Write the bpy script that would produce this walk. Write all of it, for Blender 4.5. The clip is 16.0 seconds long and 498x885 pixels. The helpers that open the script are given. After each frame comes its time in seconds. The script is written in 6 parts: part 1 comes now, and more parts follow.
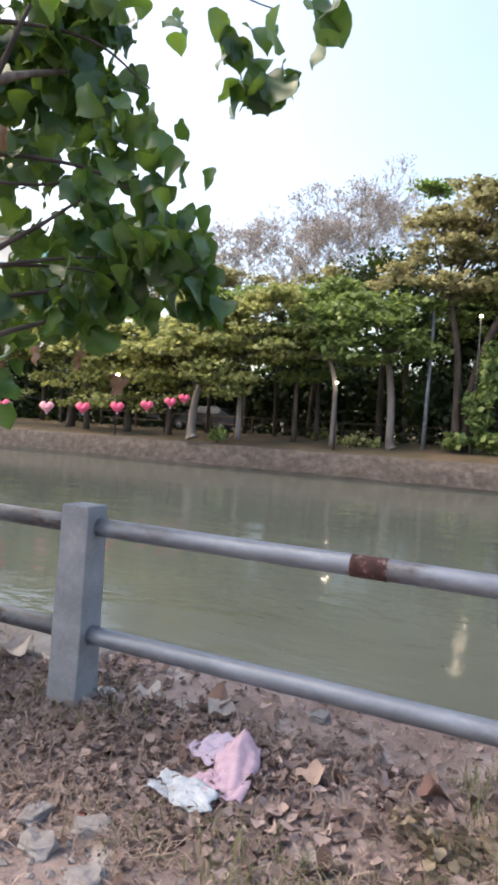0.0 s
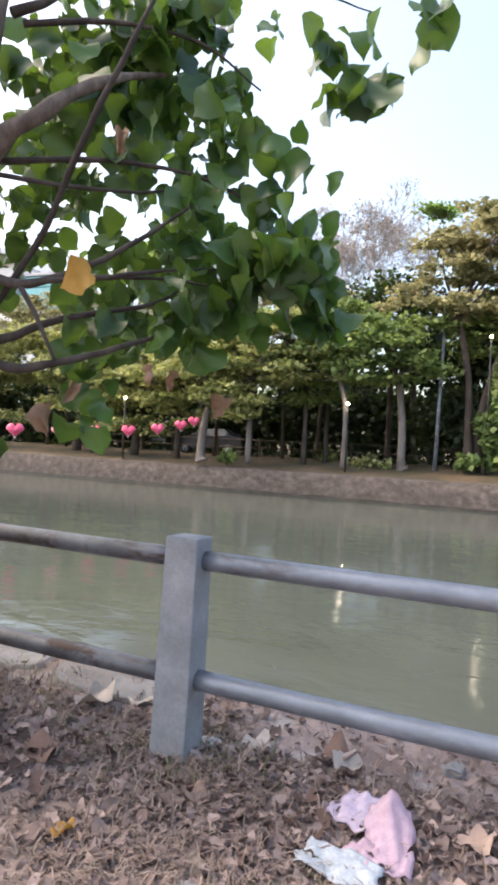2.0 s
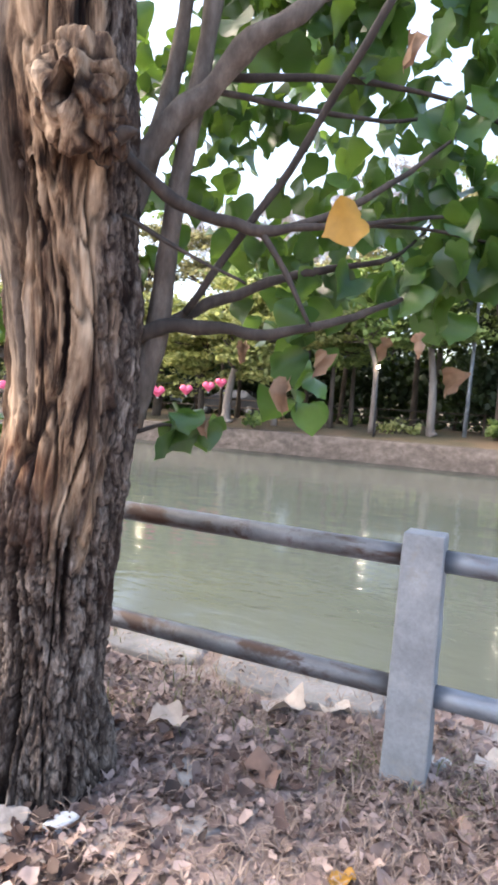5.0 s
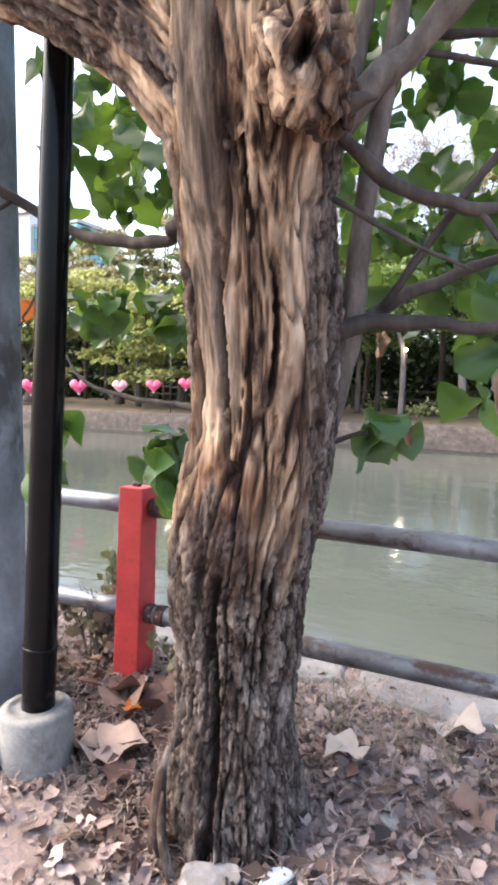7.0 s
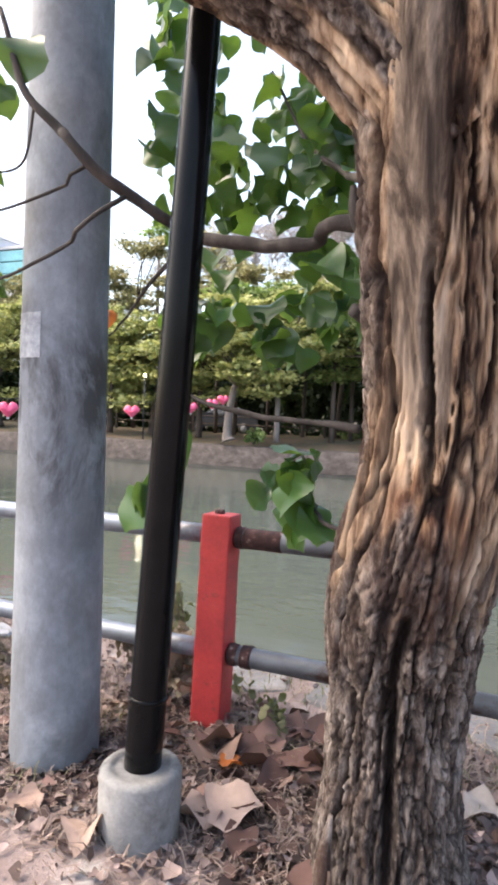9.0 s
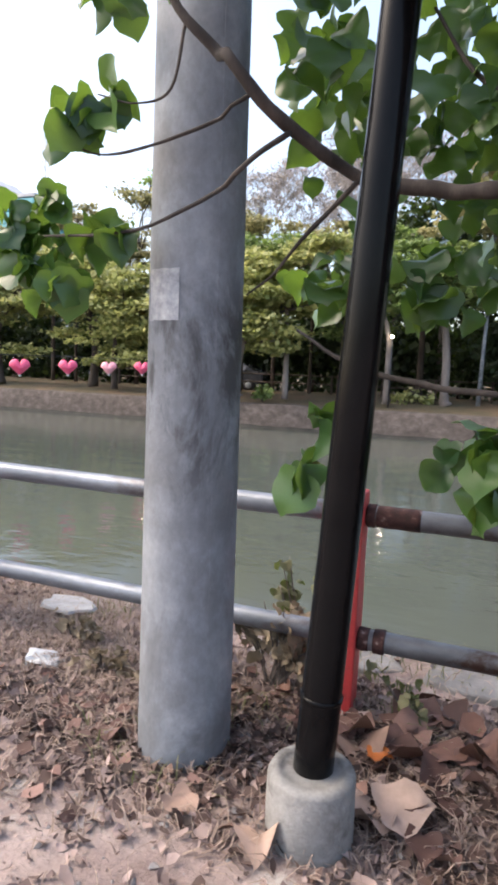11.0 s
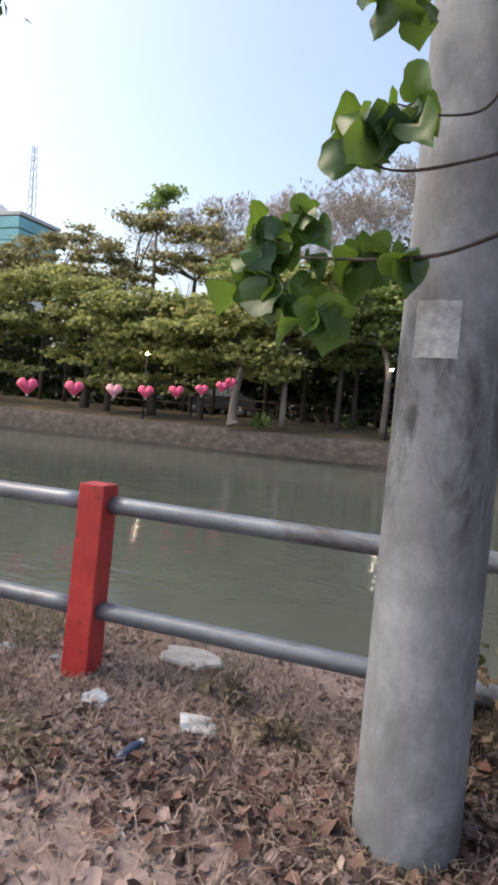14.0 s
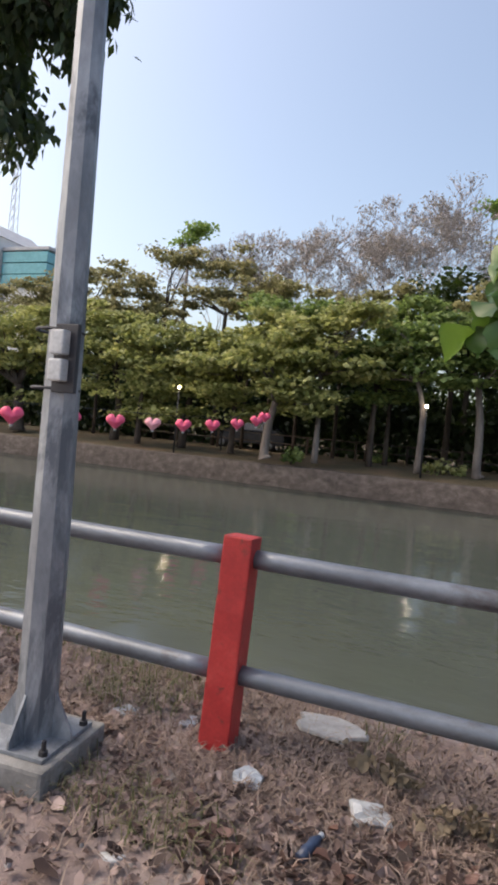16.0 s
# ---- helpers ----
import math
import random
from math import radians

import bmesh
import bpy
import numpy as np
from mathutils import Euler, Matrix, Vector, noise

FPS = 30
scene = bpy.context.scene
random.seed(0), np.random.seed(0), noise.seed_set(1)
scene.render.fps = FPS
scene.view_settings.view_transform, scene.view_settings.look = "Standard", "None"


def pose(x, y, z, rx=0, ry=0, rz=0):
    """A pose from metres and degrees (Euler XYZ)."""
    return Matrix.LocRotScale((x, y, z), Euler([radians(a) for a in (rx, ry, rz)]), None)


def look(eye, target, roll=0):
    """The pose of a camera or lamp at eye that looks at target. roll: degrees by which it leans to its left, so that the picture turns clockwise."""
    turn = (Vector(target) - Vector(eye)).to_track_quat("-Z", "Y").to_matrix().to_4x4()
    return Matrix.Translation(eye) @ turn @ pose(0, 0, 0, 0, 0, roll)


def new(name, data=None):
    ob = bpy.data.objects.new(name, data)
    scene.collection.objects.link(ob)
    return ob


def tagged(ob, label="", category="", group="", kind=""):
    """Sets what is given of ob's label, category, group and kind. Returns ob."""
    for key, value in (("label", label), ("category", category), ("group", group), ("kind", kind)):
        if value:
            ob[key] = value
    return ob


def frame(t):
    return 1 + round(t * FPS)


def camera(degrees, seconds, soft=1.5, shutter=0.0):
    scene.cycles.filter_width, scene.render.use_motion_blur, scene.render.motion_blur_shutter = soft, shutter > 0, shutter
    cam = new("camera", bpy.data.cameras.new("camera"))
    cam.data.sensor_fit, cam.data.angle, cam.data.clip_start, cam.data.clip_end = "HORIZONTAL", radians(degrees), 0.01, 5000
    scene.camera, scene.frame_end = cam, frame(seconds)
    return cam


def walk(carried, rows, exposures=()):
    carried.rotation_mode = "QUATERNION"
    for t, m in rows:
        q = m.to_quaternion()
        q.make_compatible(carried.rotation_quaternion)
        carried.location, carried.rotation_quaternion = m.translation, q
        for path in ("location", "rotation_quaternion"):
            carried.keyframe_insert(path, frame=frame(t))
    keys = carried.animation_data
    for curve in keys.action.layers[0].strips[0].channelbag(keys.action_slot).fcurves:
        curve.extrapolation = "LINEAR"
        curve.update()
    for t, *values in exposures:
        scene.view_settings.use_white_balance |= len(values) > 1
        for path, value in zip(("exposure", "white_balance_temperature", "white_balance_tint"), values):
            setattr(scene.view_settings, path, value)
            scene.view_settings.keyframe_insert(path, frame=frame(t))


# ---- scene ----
cam = camera(43.6, 16.0, soft=3.4)
PATH = [
    (0, (0.226, 0.197, 1.351), (-0.605, 2.015, 1.267), 3.1),
    (0.5, (0.094, 0.192, 1.362), (-0.731, 2.01, 1.249), 3.6),
    (1, (-0.036, 0.183, 1.356), (-0.854, 2.006, 1.257), 3.7),
    (1.5, (-0.169, 0.182, 1.345), (-0.988, 2.006, 1.294), 2.9),
    (2, (-0.32, 0.187, 1.328), (-1.148, 2.007, 1.316), 2.6),
    (2.5, (-0.479, 0.218, 1.336), (-1.324, 2.025, 1.184), 2.5),
    (3, (-0.607, 0.196, 1.345), (-1.502, 1.978, 1.193), 2.3),
    (5.3, (-1.329, 0.15, 1.353), (-2.154, 1.966, 1.216), 3.5),
    (5.5, (-1.362, 0.105, 1.357), (-2.178, 1.924, 1.203), 3.1),
    (6, (-1.566, 0.127, 1.346), (-2.42, 1.934, 1.258), -0.3),
    (6.5, (-1.719, 0.132, 1.352), (-2.582, 1.932, 1.241), 0.5),
    (7, (-1.883, 0.122, 1.381), (-2.754, 1.914, 1.201), 1.2),
    (7.5, (-2.024, 0.124, 1.381), (-2.92, 1.907, 1.247), 1.5),
    (8, (-2.188, 0.077, 1.327), (-3.036, 1.886, 1.25), 1.9),
    (10.5, (-2.904, 0.073, 1.336), (-3.624, 1.932, 1.169), 2.3),
    (11, (-3.062, 0.077, 1.354), (-3.798, 1.923, 1.128), 2.3),
    (11.5, (-3.204, 0.043, 1.357), (-3.993, 1.877, 1.235), 3.9),
    (12, (-3.354, 0.032, 1.344), (-4.124, 1.876, 1.254), 4.4),
    (12.5, (-3.499, 0.005, 1.342), (-4.233, 1.864, 1.276), 3.9),
    (13, (-3.655, 0.007, 1.358), (-4.361, 1.869, 1.181), 3.7),
    (13.5, (-3.801, 0.004, 1.364), (-4.487, 1.876, 1.207), 4.7),
    (14, (-3.954, 0.003, 1.349), (-4.62, 1.884, 1.211), 4.5),
    (14.5, (-4.102, -0.008, 1.341), (-4.792, 1.867, 1.246), 3.5),
    (15, (-4.268, 0.013, 1.345), (-4.948, 1.887, 1.183), 4.0),
    (15.5, (-4.433, 0.015, 1.356), (-5.139, 1.881, 1.219), 5.0),
    (16, (-4.579, -0.017, 1.361), (-5.306, 1.846, 1.323), 5.3),
]
EXPOSE = [(0.0, 1.75), (1.5, 1.86), (3.0, 2.10), (5.5, 2.56), (7.5, 2.48), (10.5, 1.9), (12.5, 1.58), (14.5, 1.12), (16.0, 0.98)]
walk(cam, [(t, look(eye, target, roll)) for t, eye, target, roll in PATH], [(t, v, 6900 if 4 < t < 14 else 7150, 10) for t, v in EXPOSE])

# ---- light ----
world = bpy.data.worlds.new("world")
scene.world = world
world.use_nodes = True
wn = world.node_tree
sky = wn.nodes.new("ShaderNodeTexSky")
sky.sky_type, sky.sun_disc = "NISHITA", False
SUN_EL, SUN_AZ = 50.0, 256.0      # degrees; azimuth clockwise from +y
sky.sun_elevation, sky.sun_rotation = radians(SUN_EL), radians(SUN_AZ)
sky.air_density, sky.dust_density, sky.ozone_density = 1.0, 4.4, 1.2
wn.links.new(sky.outputs[0], wn.nodes["Background"].inputs[0])
wn.nodes["Background"].inputs[1].default_value = 0.15
sun = new("sun", bpy.data.lights.new("sun", "SUN"))
sun.data.energy, sun.data.angle, sun.data.color = 0.35, radians(35), (1.0, 0.94, 0.86)
_a, _e = radians(SUN_AZ), radians(SUN_EL)
sun_from = Vector((math.sin(_a) * math.cos(_e), math.cos(_a) * math.cos(_e), math.sin(_e)))
sun.matrix_world = look(sun_from * 60, (0, 0, 0))
tagged(sun, "soft hazy evening sun", "sun", kind="structure")

# ---- materials ----
def nodes_of(name):
    m = bpy.data.materials.new(name)
    m.use_nodes = True
    nt = m.node_tree
    return m, nt, nt.nodes["Principled BSDF"]


def ramp(nt, fac, stops):
    r = nt.nodes.new("ShaderNodeValToRGB")
    el = r.color_ramp.elements
    while len(el) < len(stops):
        el.new(0.5)
    for e, (p, c) in zip(el, stops):
        e.position, e.color = p, (*c, 1)
    nt.links.new(fac, r.inputs[0])
    return r.outputs[0]


def noise_tex(nt, scale, detail=6, rough=0.6, stretch=(1, 1, 1), coords="Object", dist=0.0, off=None):
    tc = nt.nodes.new("ShaderNodeTexCoord")
    mp = nt.nodes.new("ShaderNodeMapping")
    mp.inputs["Scale"].default_value = stretch
    nt.links.new(tc.outputs[coords], mp.inputs[0])
    if off is not None:
        nt.links.new(off, mp.inputs["Location"])
    n = nt.nodes.new("ShaderNodeTexNoise")
    n.inputs["Scale"].default_value, n.inputs["Detail"].default_value = scale, detail
    n.inputs["Roughness"].default_value, n.inputs["Distortion"].default_value = rough, dist
    nt.links.new(mp.outputs[0], n.inputs["Vector"])
    return n.outputs[0]


def mixc(nt, fac, a, b, mode="MIX"):
    m = nt.nodes.new("ShaderNodeMix")
    m.data_type, m.blend_type = "RGBA", mode
    for sock, v in ((m.inputs[0], fac), (m.inputs[6], a), (m.inputs[7], b)):
        if isinstance(v, (int, float)):
            sock.default_value = v
        elif isinstance(v, tuple):
            sock.default_value = (*v, 1)
        else:
            nt.links.new(v, sock)
    return m.outputs[2]


def bump(nt, bsdf, height, strength, dist=0.01):
    b = nt.nodes.new("ShaderNodeBump")
    b.inputs["Strength"].default_value, b.inputs["Distance"].default_value = strength, dist
    nt.links.new(height, b.inputs["Height"])
    nt.links.new(b.outputs[0], bsdf.inputs["Normal"])


def surface(name, stops, scale, rough=0.8, bumps=0.3, fine=8.0, stretch=(1, 1, 1), metal=0.0, stain=None, dist=0.01, coords="Object"):
    """Two scales of noise: stops colour the coarse one, the fine one grains and bumps it."""
    m, nt, b = nodes_of(name)
    big = noise_tex(nt, scale, 5, 0.6, stretch, coords)
    small = noise_tex(nt, scale * fine, 6, 0.7, stretch, coords)
    col = ramp(nt, big, stops)
    col = mixc(nt, 0.35, col, ramp(nt, small, [(0.3, (0.35,) * 3), (0.7, (0.75,) * 3)]), "OVERLAY")
    if stain:
        colour, lo, hi, sc = stain
        mask = ramp(nt, noise_tex(nt, sc, 6, 0.7, stretch, coords, 0.4), [(lo, (0, 0, 0)), (hi, (1, 1, 1))])
        col = mixc(nt, mask, col, colour)
    nt.links.new(col, b.inputs["Base Color"])
    b.inputs["Roughness"].default_value, b.inputs["Metallic"].default_value = rough, metal
    bump(nt, b, small, bumps, dist)
    return m


def leaf_mat(name, dark, light, rough=0.45, trans=0.3, per_object=True, transmit=None, patch=0.0):
    m, nt, b = nodes_of(name)
    src = nt.nodes.new("ShaderNodeObjectInfo").outputs["Random"] if per_object else nt.nodes.new("ShaderNodeNewGeometry").outputs["Random Per Island"]
    col = ramp(nt, src, [(0.0, dark), (0.6, tuple((a + c) / 2 for a, c in zip(dark, light))), (1.0, light)])
    n = noise_tex(nt, 30, 4, 0.6)
    col = mixc(nt, 0.25, col, ramp(nt, n, [(0.3, (0.3,) * 3), (0.7, (0.8,) * 3)]), "OVERLAY")
    if patch:
        # shade in the gaps between sprays, put into the colour by coarse noise
        old = ramp(nt, noise_tex(nt, patch, 3, 0.6), [(0.40, (0.66, 0.72, 0.66)), (0.58, (1, 1, 1))])
        col = mixc(nt, 1.0, col, old, "MULTIPLY")
    nt.links.new(col, b.inputs["Base Color"])
    b.inputs["Roughness"].default_value = rough
    t = nt.nodes.new("ShaderNodeBsdfTranslucent")
    tcol = mixc(nt, 0.5, col, transmit or (0.25, 0.4, 0.03))
    nt.links.new(tcol, t.inputs[0])
    mx = nt.nodes.new("ShaderNodeMixShader")
    mx.inputs[0].default_value = trans
    nt.links.new(b.outputs[0], mx.inputs[1])
    nt.links.new(t.outputs[0], mx.inputs[2])
    nt.links.new(mx.outputs[0], nt.nodes["Material Output"].inputs[0])
    bump(nt, b, n, 0.15, 0.003)
    return m


M = {}
M["algae"] = surface("algae", [(0.3, (0.012, 0.011, 0.010)), (0.7, (0.035, 0.032, 0.028))], 2, 0.9, 0.4, 8, dist=0.02)
M["dirt"] = surface("dirt", [(0.3, (0.165, 0.118, 0.107)), (0.5, (0.255, 0.196, 0.182)), (0.7, (0.36, 0.29, 0.27))], 3.0, 0.95, 0.8, 14, dist=0.02,
                    stain=((0.38, 0.35, 0.33), 0.55, 0.68, 5.0))
M["grassland"] = surface("grassland", [(0.3, (0.050, 0.045, 0.022)), (0.5, (0.095, 0.070, 0.036)), (0.7, (0.16, 0.098, 0.058))], 0.5, 0.95, 0.6, 20, dist=0.05)
M["concrete"] = surface("concrete", [(0.3, (0.15, 0.146, 0.142)), (0.55, (0.235, 0.23, 0.225)), (0.75, (0.32, 0.315, 0.31))], 7, 0.88, 0.5, 12, stain=((0.10, 0.092, 0.085), 0.50, 0.66, 6.0))
M["pale_concrete"] = surface("pale_concrete", [(0.3, (0.12, 0.115, 0.115)), (0.55, (0.185, 0.179, 0.178)), (0.75, (0.255, 0.248, 0.247))], 6, 0.85, 0.35, 10)
M["pole_concrete"] = surface("pole_concrete", [(0.3, (0.125, 0.137, 0.155)), (0.5, (0.19, 0.205, 0.230)), (0.7, (0.265, 0.283, 0.312))], 4.5, 0.8, 0.2, 9, stretch=(1, 1, 0.7),
                             stain=((0.12, 0.125, 0.135), 0.48, 0.68, 3.4), dist=0.004)
nt = M["pole_concrete"].node_tree
pb = nt.nodes["Principled BSDF"]
old = pb.inputs["Base Color"].links[0].from_socket
sep = nt.nodes.new("ShaderNodeSeparateXYZ")
nt.links.new(nt.nodes.new("ShaderNodeTexCoord").outputs["Object"], sep.inputs[0])
half = nt.nodes.new("ShaderNodeMath")
half.operation, half.inputs[1].default_value = "MULTIPLY", 0.5
nt.links.new(sep.outputs["Z"], half.inputs[0])
band = ramp(nt, half.outputs[0], [(0.40, (0, 0, 0)), (0.54, (0.95, 0.95, 0.95)), (0.74, (0.95, 0.95, 0.95)), (0.88, (0, 0, 0))])   # sooty where notices were torn off
patchy = ramp(nt, noise_tex(nt, 6, 6, 0.7, (1, 1, 0.5), dist=0.4), [(0.44, (0, 0, 0)), (0.58, (1, 1, 1))])
mask = mixc(nt, 1.0, band, patchy, "MULTIPLY")
nt.links.new(mixc(nt, mask, old, (0.055, 0.056, 0.06)), pb.inputs["Base Color"])
M["grey_paint"] = surface("grey_paint", [(0.3, (0.155, 0.163, 0.178)), (0.6, (0.225, 0.235, 0.254)), (0.8, (0.30, 0.31, 0.328))], 7, 0.7, 0.3, 9, stain=((0.22, 0.21, 0.20), 0.6, 0.7, 6), dist=0.004)
M["red_paint"] = surface("red_paint", [(0.3, (0.30, 0.020, 0.021)), (0.6, (0.41, 0.029, 0.028)), (0.8, (0.48, 0.060, 0.052))], 7, 0.55, 0.25, 9, stain=((0.16, 0.03, 0.024), 0.58, 0.68, 12), dist=0.004)
M["pipe"] = surface("pipe", [(0.3, (0.115, 0.130, 0.155)), (0.55, (0.175, 0.195, 0.23)), (0.8, (0.25, 0.275, 0.315))], 4, 0.42, 0.25, 12, stretch=(0.5, 1, 1), metal=0.4,
                    stain=((0.07, 0.055, 0.05), 0.55, 0.68, 3.0), dist=0.002)
M["old_pipe"] = surface("old_pipe", [(0.3, (0.045, 0.042, 0.043)), (0.5, (0.105, 0.110, 0.123)), (0.7, (0.20, 0.21, 0.235))], 5, 0.45, 0.35, 10, stretch=(0.5, 1, 1), metal=0.35,
                        stain=((0.045, 0.024, 0.018), 0.50, 0.58, 4.5), dist=0.003)
M["rust"] = surface("rust", [(0.3, (0.015, 0.006, 0.006)), (0.48, (0.04, 0.014, 0.013)), (0.58, (0.07, 0.03, 0.026)), (0.68, (0.30, 0.23, 0.22))], 22, 0.9, 0.7, 5, dist=0.005)
M["black_paint"] = surface("black_paint", [(0.3, (0.003, 0.003, 0.0035)), (0.7, (0.006, 0.006, 0.0065))], 6, 0.16, 0.08, 12, dist=0.002)
M["black_paint"].node_tree.nodes["Principled BSDF"].inputs["Specular IOR Level"].default_value = 0.12
M["galvanised"] = surface("galvanised", [(0.3, (0.16, 0.175, 0.20)), (0.5, (0.25, 0.27, 0.30)), (0.7, (0.37, 0.395, 0.43))], 5, 0.55, 0.15, 10, metal=0.4, stretch=(1, 1, 0.4),
                          stain=((0.13, 0.145, 0.17), 0.5, 0.62, 5), dist=0.002)
M["grey_bark"] = surface("grey_bark", [(0.3, (0.055, 0.042, 0.034)), (0.5, (0.112, 0.090, 0.076)), (0.7, (0.19, 0.160, 0.140))], 18, 0.9, 0.6, 6, stretch=(1, 1, 0.4), dist=0.006)
# far trunks under the crowns: their shade is darkened into the colour
M["far_bark_shaded"] = surface("far_bark_shaded", [(0.3, (0.030, 0.022, 0.018)), (0.5, (0.060, 0.045, 0.037)), (0.7, (0.10, 0.078, 0.064))], 3, 0.95, 0.6, 6, stretch=(1, 1, 0.3), dist=0.02)
M["pale_bark"] = surface("pale_bark", [(0.3, (0.10, 0.082, 0.072)), (0.5, (0.16, 0.134, 0.120)), (0.7, (0.23, 0.20, 0.182))], 3, 0.95, 0.5, 6, stretch=(1, 1, 0.3), dist=0.02)
# twigs lightened so that pale haze sits in their colour; trunks stay dark
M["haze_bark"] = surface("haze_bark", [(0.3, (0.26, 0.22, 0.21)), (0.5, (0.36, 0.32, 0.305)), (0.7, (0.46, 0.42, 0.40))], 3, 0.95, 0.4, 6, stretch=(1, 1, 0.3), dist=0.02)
M["twig"] = surface("twig", [(0.3, (0.016, 0.012, 0.010)), (0.5, (0.036, 0.028, 0.024)), (0.7, (0.075, 0.060, 0.052))], 14, 0.85, 0.5, 6, stretch=(1, 1, 0.4), dist=0.004)
M["paper"] = surface("paper", [(0.3, (0.22, 0.23, 0.25)), (0.5, (0.32, 0.33, 0.35)), (0.7, (0.44, 0.45, 0.46))], 30, 0.9, 0.2, 5, dist=0.002)
M["pale_stone"] = surface("pale_stone", [(0.3, (0.22, 0.22, 0.225)), (0.7, (0.34, 0.34, 0.345))], 12, 0.9, 0.3, 6, dist=0.004)
M["white_plastic"] = surface("white_plastic", [(0.3, (0.40, 0.41, 0.42)), (0.7, (0.53, 0.545, 0.56))], 20, 0.4, 0.2, 4, dist=0.003)
M["blue_plastic"] = surface("blue_plastic", [(0.3, (0.28, 0.315, 0.36)), (0.7, (0.40, 0.435, 0.475))], 20, 0.35, 0.2, 4, dist=0.003)
M["navy"] = surface("navy", [(0.3, (0.015, 0.02, 0.04)), (0.7, (0.03, 0.05, 0.10))], 20, 0.35, 0.2, 4, dist=0.003)
M["pink_cloth"] = surface("pink_cloth", [(0.3, (0.37, 0.25, 0.315)), (0.7, (0.48, 0.35, 0.42))], 30, 0.9, 0.4, 6, dist=0.003)
M["lilac_cloth"] = surface("lilac_cloth", [(0.3, (0.37, 0.30, 0.39)), (0.7, (0.47, 0.40, 0.50))], 30, 0.9, 0.4, 6, dist=0.003)
M["pebble"] = surface("pebble", [(0.3, (0.12, 0.108, 0.106)), (0.5, (0.20, 0.184, 0.182)), (0.7, (0.30, 0.28, 0.278))], 9, 0.9, 0.4, 6, dist=0.004)
M["far_wall"] = surface("far_wall", [(0.3, (0.050, 0.039, 0.034)), (0.5, (0.078, 0.063, 0.056)), (0.7, (0.125, 0.106, 0.094))], 3.5, 0.95, 0.5, 9, stretch=(1, 1, 1.4), dist=0.02,
                        stain=((0.042, 0.031, 0.027), 0.54, 0.70, 2.2))
M["heart_pink"] = surface("heart_pink", [(0.3, (0.80, 0.06, 0.16)), (0.7, (0.85, 0.14, 0.24))], 4, 0.5, 0.1, 5)
M["heart_pale"] = surface("heart_pale", [(0.3, (0.82, 0.28, 0.34)), (0.7, (0.85, 0.40, 0.44))], 4, 0.5, 0.1, 5)
M["plaster"] = surface("plaster", [(0.3, (0.62, 0.62, 0.62)), (0.7, (0.74, 0.74, 0.73))], 0.3, 0.9, 0.1, 6)
M["roof_grey"] = surface("roof_grey", [(0.3, (0.42, 0.43, 0.46)), (0.7, (0.52, 0.53, 0.56))], 0.5, 0.8, 0.1, 6)
M["teal_glass"] = surface("teal_glass", [(0.3, (0.10, 0.33, 0.38)), (0.7, (0.16, 0.45, 0.50))], 0.2, 0.15, 0.02, 6)
M["tower_paint"] = surface("tower_paint", [(0.3, (0.60, 0.60, 0.62)), (0.7, (0.70, 0.70, 0.72))], 0.3, 0.8, 0.1, 6)
M["dark_metal"] = surface("dark_metal", [(0.3, (0.03, 0.03, 0.035)), (0.7, (0.07, 0.07, 0.08))], 8, 0.5, 0.1, 6, metal=0.5)
M["car_white"] = surface("car_white", [(0.3, (0.36, 0.37, 0.38)), (0.7, (0.42, 0.43, 0.44))], 1, 0.25, 0.02, 6)
M["car_dark"] = surface("car_dark", [(0.3, (0.03, 0.035, 0.045)), (0.7, (0.05, 0.055, 0.07))], 1, 0.2, 0.02, 6)
M["green_leaf"] = leaf_mat("green_leaf", (0.014, 0.048, 0.018), (0.06, 0.13, 0.03), 0.34, 0.28, True, (0.34, 0.55, 0.06))
M["green_leaf_mass"] = leaf_mat("green_leaf_mass", (0.014, 0.048, 0.018), (0.06, 0.13, 0.03), 0.34, 0.28, False, (0.34, 0.55, 0.06))
M["yellow_leaf"] = leaf_mat("yellow_leaf", (0.33, 0.17, 0.025), (0.42, 0.225, 0.03), 0.5, 0.3, True, (0.6, 0.35, 0.04))
M["orange_leaf"] = leaf_mat("orange_leaf", (0.42, 0.12, 0.03), (0.50, 0.16, 0.04), 0.5, 0.3, True, (0.6, 0.2, 0.04))
M["dry_hanging"] = leaf_mat("dry_hanging", (0.17, 0.10, 0.06), (0.30, 0.19, 0.125), 0.8, 0.15, True, (0.4, 0.22, 0.12))
M["far_green"] = leaf_mat("far_green", (0.105, 0.165, 0.056), (0.38, 0.45, 0.155), 0.6, 0.42, False, (0.22, 0.33, 0.08), 0.8)
M["far_lime"] = leaf_mat("far_lime", (0.185, 0.215, 0.075), (0.62, 0.59, 0.255), 0.6, 0.45, False, (0.36, 0.40, 0.12), 0.8)
M["far_olive"] = leaf_mat("far_olive", (0.185, 0.172, 0.086), (0.52, 0.48, 0.265), 0.65, 0.45, False, (0.36, 0.34, 0.16), 0.8)
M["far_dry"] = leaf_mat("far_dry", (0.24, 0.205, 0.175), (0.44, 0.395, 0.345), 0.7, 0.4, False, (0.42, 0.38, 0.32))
# near-black leaves: shade behind the far crowns is put into this colour
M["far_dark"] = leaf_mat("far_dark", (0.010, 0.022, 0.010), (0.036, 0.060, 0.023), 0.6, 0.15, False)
M["far_bright"] = leaf_mat("far_bright", (0.15, 0.23, 0.085), (0.27, 0.36, 0.15), 0.6, 0.5, False)
